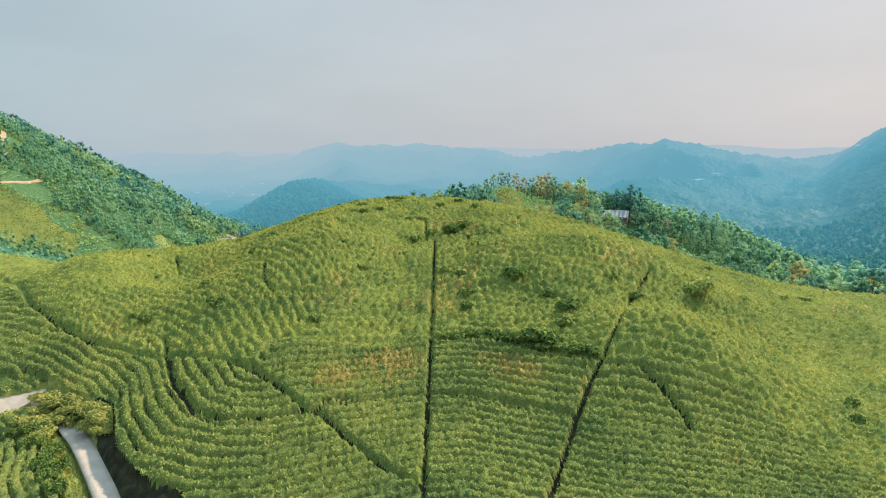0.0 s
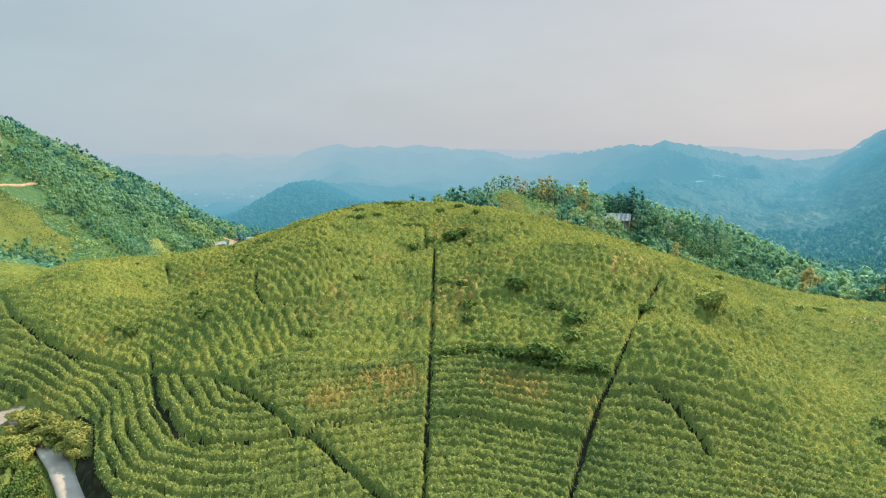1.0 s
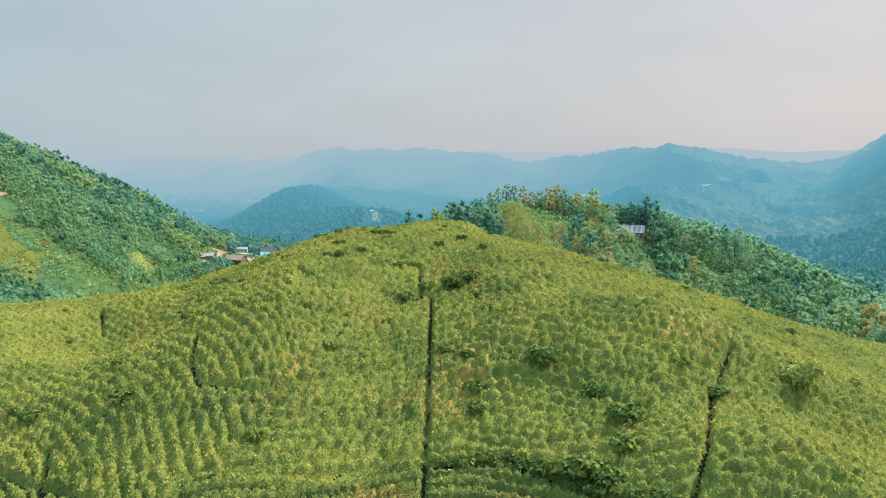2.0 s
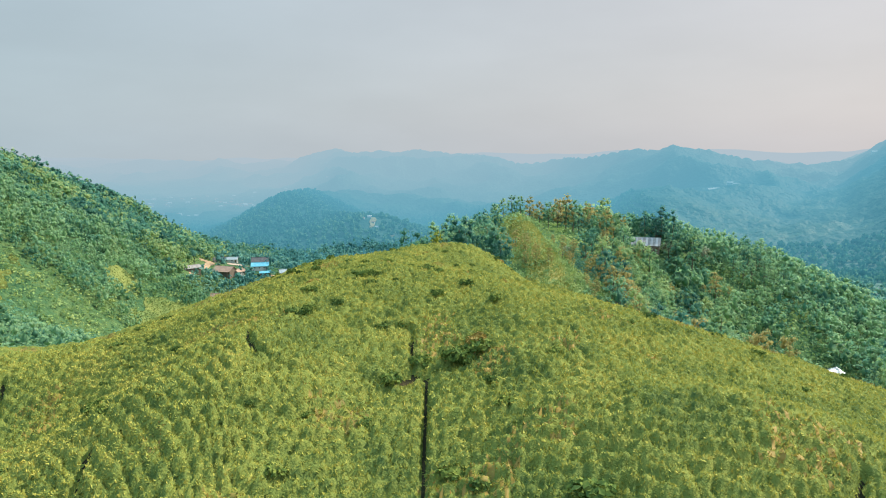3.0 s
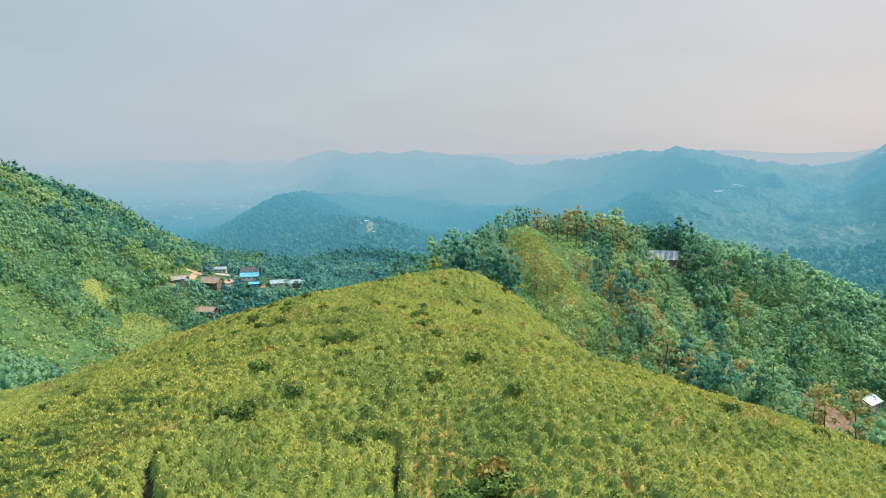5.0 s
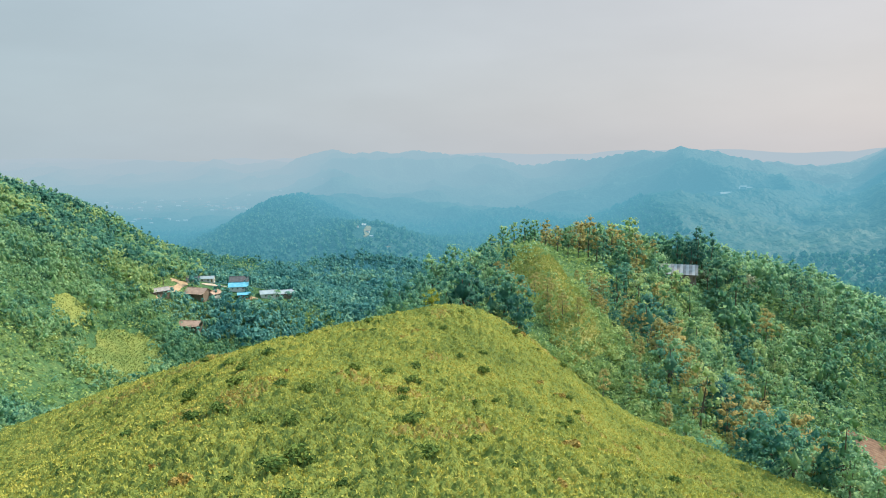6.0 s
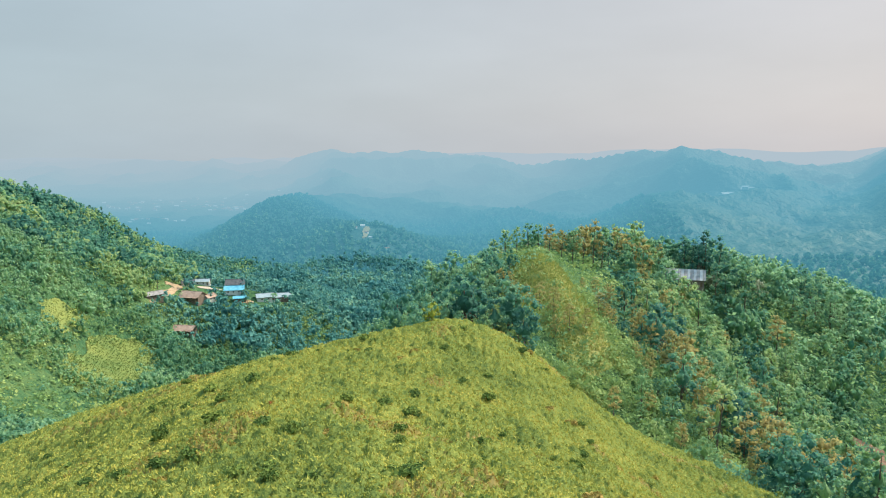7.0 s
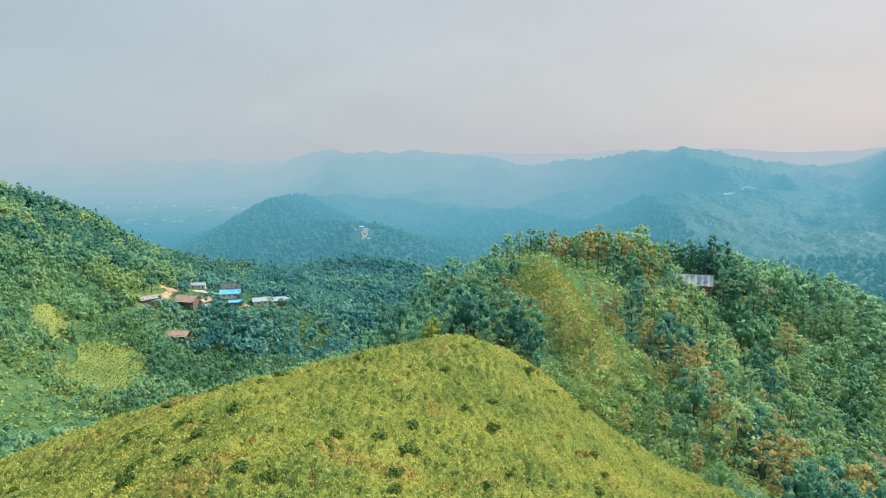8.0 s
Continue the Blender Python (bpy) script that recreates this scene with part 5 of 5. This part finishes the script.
# grassy clearings and bare ground
def patch(name, cx, cy, rx, ry, mat, label, category, seed, tufts=0, step=1.2, turn=0.0, thick=0.35, rows=0.0):
    """A patch of grass, field or bare earth with an uneven outline, a little proud of the ground."""
    n = int(2 * max(rx, ry) / step) + 8
    u, v = np.meshgrid(np.linspace(-1.3, 1.3, n), np.linspace(-1.3, 1.3, n))
    c, s = math.cos(turn), math.sin(turn)
    x, y = cx + c * u * rx - s * v * ry, cy + s * u * rx + c * v * ry
    edge = 1.0 - np.hypot(u, v) + (fbm(x, y, max(rx, ry) * 0.45, seed, 4) - 0.5) * 1.3
    fine = land(x, y)
    z = fine + np.where(edge > 0, thick * (0.6 + 0.8 * fbm(x, y, 2.5, seed + 3, 3)), -1.5)
    z = z + rows * np.abs(np.sin(np.pi * (fine - 0.12 * x) / 1.1))
    q = grid_faces(n, n)
    sel = (edge.ravel()[q] > -0.08).all(1)
    verts, quads = picked(np.stack([x, y, z], -1).reshape(-1, 3), q[sel])
    faces = [quads]
    if tufts:
        rng = np.random.default_rng(seed)
        who = rng.integers(0, len(quads), tufts)
        p = verts[quads[who]].mean(1) + rng.normal(0, 0.3, (tufts, 3)) * [1, 1, 0]
        a = rng.random((tufts, 1)) * 6.28
        d = np.concatenate([np.cos(a), np.sin(a), 0 * a], 1)
        h = 0.25 + 0.35 * rng.random((tufts, 1))
        o = np.concatenate([-np.sin(a), np.cos(a), 0 * a], 1) * rng.uniform(0.2, 0.9, (tufts, 1))
        t = np.stack([p - d * 0.16, p + d * 0.16, p + d * 0.22 + o * 0.5 + [0, 0, 1] * h, p - d * 0.08 + o * 0.5 + [0, 0, 1] * h * 1.2], 1).reshape(-1, 3)
        faces.append(np.arange(len(t)).reshape(-1, 4) + len(verts))
        verts = np.concatenate([verts, t])
    ob = new(name, mesh_from(name, verts, faces, [mat]))
    return tagged(ob, label, category, kind="stuff" if tufts else "structure")


patch("grass_knoll", 33, 345, 18, 46, GRASS, "dry yellow grass on the rounded knoll of the ridge", "grass", 601, 16000)
patch("grass_slope", 98, 352, 10, 20, GRASS, "yellow grass clearing between the forest trees", "grass", 602, 1200)
patch("bare_slope", 16, 339, 6, 6, BARE, "bare orange earth beside the ridge path", "earth", 603)
patch("crop_field", -166, 495, 17, 36, FIELD, "yellow-green crop field on the valley side", "field", 604, 6000, rows=0.4)
patch("crop_field", -196, 500, 9, 17, FIELD, "small yellow crop field among trees", "field", 605, 900)
patch("terraced_field", -240, 398, 26, 40, TEA_ROW, "terraced green tea field on the far hillside", "field", 606, 4000, step=0.8, rows=0.9)
patch("landslip", -300, 496, 2.2, 26, BARE, "pale strip of bare earth down the far hillside", "earth", 607, thick=0.6, turn=0.55)
patch("hill_track", -267.5, 452, 1.1, 24, BARE, "pale earth track cut across the far hillside", "earth", 608, thick=0.6)
patch("village_track", -184, 612, 3.2, 26, BARE, "bare orange earth track down to the village", "track", 614)
patch("village_yard", -168, 649, 8, 4, CONCRETE, "pale concrete yard between village houses", "yard", 609)
patch("village_yard", -189, 637, 6, 6, BARE, "bare orange earth yard in the village", "yard", 610)
patch("village_yard", -139, 634, 7, 3.5, BARE, "bare earth yard beside a village house", "yard", 611)


def ploughed_field(cx, cy, turn):
    """Red-brown furrows on a slope."""
    u, v = np.meshgrid(np.arange(-14, 14.01, 0.35), np.arange(-11, 11.01, 1.0))
    a = radians(turn)
    x, y = cx + math.cos(a) * u - math.sin(a) * v, cy + math.sin(a) * u + math.cos(a) * v
    z = land(x, y) + 0.5 + 0.28 * np.sin(u * 2 * np.pi / 1.75) + 0.1 * fbm(x, y, 1.2, 77, 2)
    ob = new("ploughed_field", mesh_from("ploughed_field", np.stack([x, y, z], -1).reshape(-1, 3), [grid_faces(u.shape[1], u.shape[0])], [PLOUGHED]))
    tagged(ob, "red-brown ploughed field with straight furrows", "field", kind="structure")


ploughed_field(160, 380, 70)

# ------------------------------------------------------------ houses
def box(x0, x1, y0, y1, z0, z1):
    v = np.array([(x, y, z) for z in (z0, z1) for y in (y0, y1) for x in (x0, x1)], float)
    f = np.array([(0, 2, 3, 1), (4, 5, 7, 6), (0, 1, 5, 4), (2, 6, 7, 3), (0, 4, 6, 2), (1, 3, 7, 5)])
    return v, f


def gable_wall(w, d, h, rise, foot):
    """Four walls with pointed gables, reaching down into the slope."""
    v = np.array([(-w / 2, -d / 2, -foot), (w / 2, -d / 2, -foot), (w / 2, d / 2, -foot), (-w / 2, d / 2, -foot),
                  (-w / 2, -d / 2, h), (w / 2, -d / 2, h), (w / 2, d / 2, h), (-w / 2, d / 2, h), (-w / 2, 0, h + rise * 0.96), (w / 2, 0, h + rise * 0.96)])
    q = np.array([(0, 1, 5, 4), (2, 3, 7, 6), (3, 0, 4, 7), (1, 2, 6, 5), (3, 2, 1, 0), (4, 5, 9, 8), (6, 7, 8, 9), (7, 4, 8, 8), (5, 6, 9, 9)])
    return v, q


def roof_slab(w, d, h, rise, over, x0, x1, side, thick=0.12):
    """One pitch of a gable roof, or a strip of it, as a slab with thickness and overhang."""
    run = d / 2 + over
    drop = rise * over / (d / 2)
    y1, zl = side * run, h - drop
    v = np.array([(x0, 0, h + rise), (x1, 0, h + rise), (x1, y1, zl), (x0, y1, zl), (x0, 0, h + rise + thick), (x1, 0, h + rise + thick), (x1, y1, zl + thick), (x0, y1, zl + thick)])
    return v, np.array([(0, 1, 2, 3), (7, 6, 5, 4), (0, 4, 5, 1), (1, 5, 6, 2), (2, 6, 7, 3), (3, 7, 4, 0)])


def mesh_part(name, vf, mat, parent, label=""):
    v, f = vf
    me = bpy.data.meshes.new(name)
    me.from_pydata([tuple(map(float, p)) for p in v], [], [tuple(dict.fromkeys(int(i) for i in r)) for r in f])
    me.materials.append(mat)
    me.update()
    ob = new(name, me)
    ob.parent = parent
    if label:
        ob["label"] = label
    return ob


def house(x, y, turn, w, d, h, rise, roof, wall, label, strips=None, windows=2, porch=False, group="village houses", lift=0.3):
    base = new("house")
    base.matrix_basis = pose(x, y, z_at(x, y) + lift, 0, 0, turn)
    tagged(base, label, "house", group)
    mesh_part("wall", gable_wall(w, d, h, rise, 4.0), wall, base)
    over = 0.7
    if strips:
        n = strips
        edges = np.linspace(-w / 2 - over, w / 2 + over, n + 1)
        for k in range(n):
            for side in (-1, 1):
                mesh_part("roof_panel", roof_slab(w, d, h, rise, over, edges[k] + 0.03, edges[k + 1] - 0.03, side, 0.1 + 0.03 * (k % 2)), roof if k % 2 else ROOF_BARE, base)
    else:
        for side in (-1, 1):
            mesh_part("roof", roof_slab(w, d, h, rise, over, -w / 2 - over, w / 2 + over, side), roof, base)
        mesh_part("ridge_cap", box(-w / 2 - over, w / 2 + over, -0.18, 0.18, h + rise + 0.06, h + rise + 0.22), roof, base)
    for k in range(windows):
        cx = -w / 2 + w * (k + 0.7) / (windows + 0.6)
        frame_ = mesh_part("window", box(cx - 0.65, cx + 0.65, -d / 2 - 0.06, -d / 2 + 0.05, 0.95, 2.15), WALL_WHITE, base)
        mesh_part("pane", box(cx - 0.52, cx + 0.52, -d / 2 - 0.09, -d / 2 + 0.04, 1.08, 2.02), WINDOW_DARK, frame_)
    cx = w / 2 - 1.1
    mesh_part("door", box(cx - 0.45, cx + 0.45, -d / 2 - 0.07, -d / 2 + 0.04, 0, 2.05), DOOR_WOOD, base)
    if porch:
        mesh_part("porch_roof", box(-w / 2, w / 2, -d / 2 - 2.4, -d / 2 + 0.02, h - 0.55, h - 0.43), roof, base)
        for px in (-w / 2 + 0.15, 0, w / 2 - 0.15):
            mesh_part("post", box(px - 0.07, px + 0.07, -d / 2 - 2.3, -d / 2 - 2.15, -3.0, h - 0.55), WALL_BROWN, base)
    return base


house(-182, 647, 15, 8, 6, 2.6, 2.0, ROOF_DARK, WALL_WHITE, "small white house with a steep dark roof")
house(-169.5, 620, -18, 15, 9, 2.8, 2.6, ROOF_TILE, WALL_BROWN, "long village house with a faded terracotta roof", porch=True)
house(-160, 625, 62, 8, 7, 2.7, 1.8, ROOF_TILE, WALL_WHITE, "small village house with a terracotta roof")
house(-148, 644, 12, 13, 8, 3.0, 2.2, ROOF_BLUE, WALL_WHITE, "village house with a bright blue metal roof", windows=3)
house(-152, 661, 8, 13, 9, 3.4, 3.0, ROOF_DARK, WALL_BROWN, "large dark-roofed village house", windows=3)
house(-126, 643, 22, 12, 8, 3.0, 1.8, ROOF_WHITE, WALL_WHITE, "village house with a pale metal roof")
house(-116, 653, 24, 11, 8, 3.0, 1.9, ROOF_WHITE, WALL_BROWN, "village house with a pale metal roof among trees")
house(-141, 632, 16, 8, 4, 2.5, 1.0, ROOF_BLUE, WALL_BROWN, "small shed with a pale blue roof")
house(-159.5, 575, -8, 13, 7, 2.6, 1.8, ROOF_TILE, WALL_BROWN, "low brown house with an old tiled roof below the village", porch=True)
house(-186, 594, 48, 12, 6, 2.6, 1.6, ROOF_GREY, WALL_BROWN, "long shed with a weathered grey roof")
house(-177, 662, 5, 11, 6, 2.8, 1.3, ROOF_WHITE, WALL_WHITE, "white-roofed house at the head of the village")
house(-160, 684, -10, 7, 5, 2.6, 1.4, ROOF_WHITE, WALL_WHITE, "small pale house behind the village")
house(-165, 692, 30, 6, 5, 2.6, 1.4, ROOF_TILE, WALL_WHITE, "small tiled house behind the village")
house(110.0, 459, -19, 17, 10, 3.4, 3.4, ROOF_GREY, WALL_BROWN, "house on the ridge with a striped corrugated metal roof", strips=14, windows=3, group="ridge houses", lift=-1.2)
house(184, 398, 35, 9, 7, 3.0, 1.7, ROOF_WHITE, WALL_GREY, "white-roofed house at the foot of the wooded slope", group="ridge houses")
house(192, 391, 35, 6, 5, 2.6, 1.2, ROOF_GREY, WALL_BROWN, "small grey shed beside the white-roofed house", group="ridge houses")
house(292, 532, 20, 15, 8, 3.0, 1.8, ROOF_WHITE, WALL_WHITE, "long pale-roofed house in the wooded valley", group="ridge houses")


# houses of the distant villages
def far_house(w, d, h, rise, roof):
    base = new("distant_house")
    mesh_part("wall", gable_wall(w, d, h, rise, 3.0), FAR_WHITE, base)
    for side in (-1, 1):
        mesh_part("roof", roof_slab(w, d, h, rise, 0.8, -w / 2 - 0.8, w / 2 + 0.8, side, 0.3), roof, base)
    for k in (-1, 1):
        mesh_part("window", box(k * w * 0.25 - 0.8, k * w * 0.25 + 0.8, -d / 2 - 0.1, -d / 2 + 0.05, 1, 2.6), FAR_RED, base)
    return base


def build_far_villages():
    rng = np.random.default_rng(41)
    white, red = far_house(16, 10, 4.5, 3.0, FAR_PALE), far_house(15, 10, 4.5, 3.2, FAR_RED)
    tagged(white, "distant pale-roofed house with blue haze painted on", "house", "distant houses")
    tagged(red, "distant house with a reddish roof, blue haze painted on", "house", "distant houses")
    spots = [(537, 1398, 1.25, 0), (470, 1330, 0.8, 0), (486, 1345, 0.7, 0), (500, 1320, 0.6, 0), (700, 1600, 0.9, 0), (940, 1640, 0.9, 0), (1010, 1560, 0.7, 0),
             (-98, 1030, 0.34, 0), (-106, 1018, 0.3, 1), (-90, 1000, 0.28, 1), (-84, 985, 0.26, 0), (-62, 950, 0.32, 1)]
    for cx, cy, sx, sy, n in ((-600, 1900, 90, 40, 18), (-760, 1960, 110, 50, 14), (-500, 1880, 40, 40, 9), (-640, 2080, 160, 40, 14), (-575, 1560, 30, 25, 9)):
        for _ in range(2 * n):
            spots.append((rng.normal(cx, sx), rng.normal(cy, sy), rng.uniform(0.3, 0.62), int(rng.random() > 0.4)))
    used = set()
    for x, y, s, k in spots:
        src = (white, red)[k]
        m = pose(x, y, z_at(x, y) + 1.0 + 0.6 * float(canopy(np.array([x]), np.array([y]))[0]), 0, 0, rng.uniform(-30, 30)) @ Matrix.Diagonal((s, s, s, 1))
        ob = src if k not in used else copy_thing(src, Matrix.Identity(4))
        ob.matrix_basis = m
        used.add(k)


build_far_villages()
patch("far_field", -640, 1560, 55, 60, FAR_FIELD, "pale green field on the distant valley floor", "field", 612, step=6, thick=3)
patch("far_earth", -92, 1005, 4, 26, FAR_EARTH, "bare tan earth below hillside houses", "earth", 613, step=3, thick=1.2)


# forest over the hills beyond the valley
def build_far_forest():
    rng = np.random.default_rng(51)
    blobs = []
    for k in range(5):
        r = np.random.default_rng(700 + k)
        lobes = [((0, 0, 4.5), (3.6, 3.6, 4.2))] + [((2.6 * math.cos(a), 2.6 * math.sin(a), 3.2 + r.random() * 2.5), (2.2, 2.2, 2.4)) for a in (0.3, 2.2, 4.4)]
        blobs.append(crown(r, lobes[:2], 4, 1.7, core=0.9, seg=5, rings=2))
    x, y = jitter_points(rng, -560, 700, 640, 1480, 9.8)
    keep = (np.abs(x) < 0.68 * y) & ((y > 790) | (x > 345)) & ((x < 330) | (y < 960)) & (fbm(x, y, 70, 141, 3) > np.where(y < 960, 0.1, 0.22)) & ~((np.abs(x + 92) < 11) & (np.abs(y - 1005) < 36))
    x, y = x[keep], y[keep]
    z = land(x, y)
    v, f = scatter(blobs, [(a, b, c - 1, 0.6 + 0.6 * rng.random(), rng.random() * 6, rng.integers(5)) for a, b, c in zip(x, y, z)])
    tagged(new("hill_forest", mesh_from("hill_forest", v, [f], [FOREST_FAR])), "forest on the hill beyond the village, blue-green haze painted on it", "forest", kind="stuff")


build_far_forest()
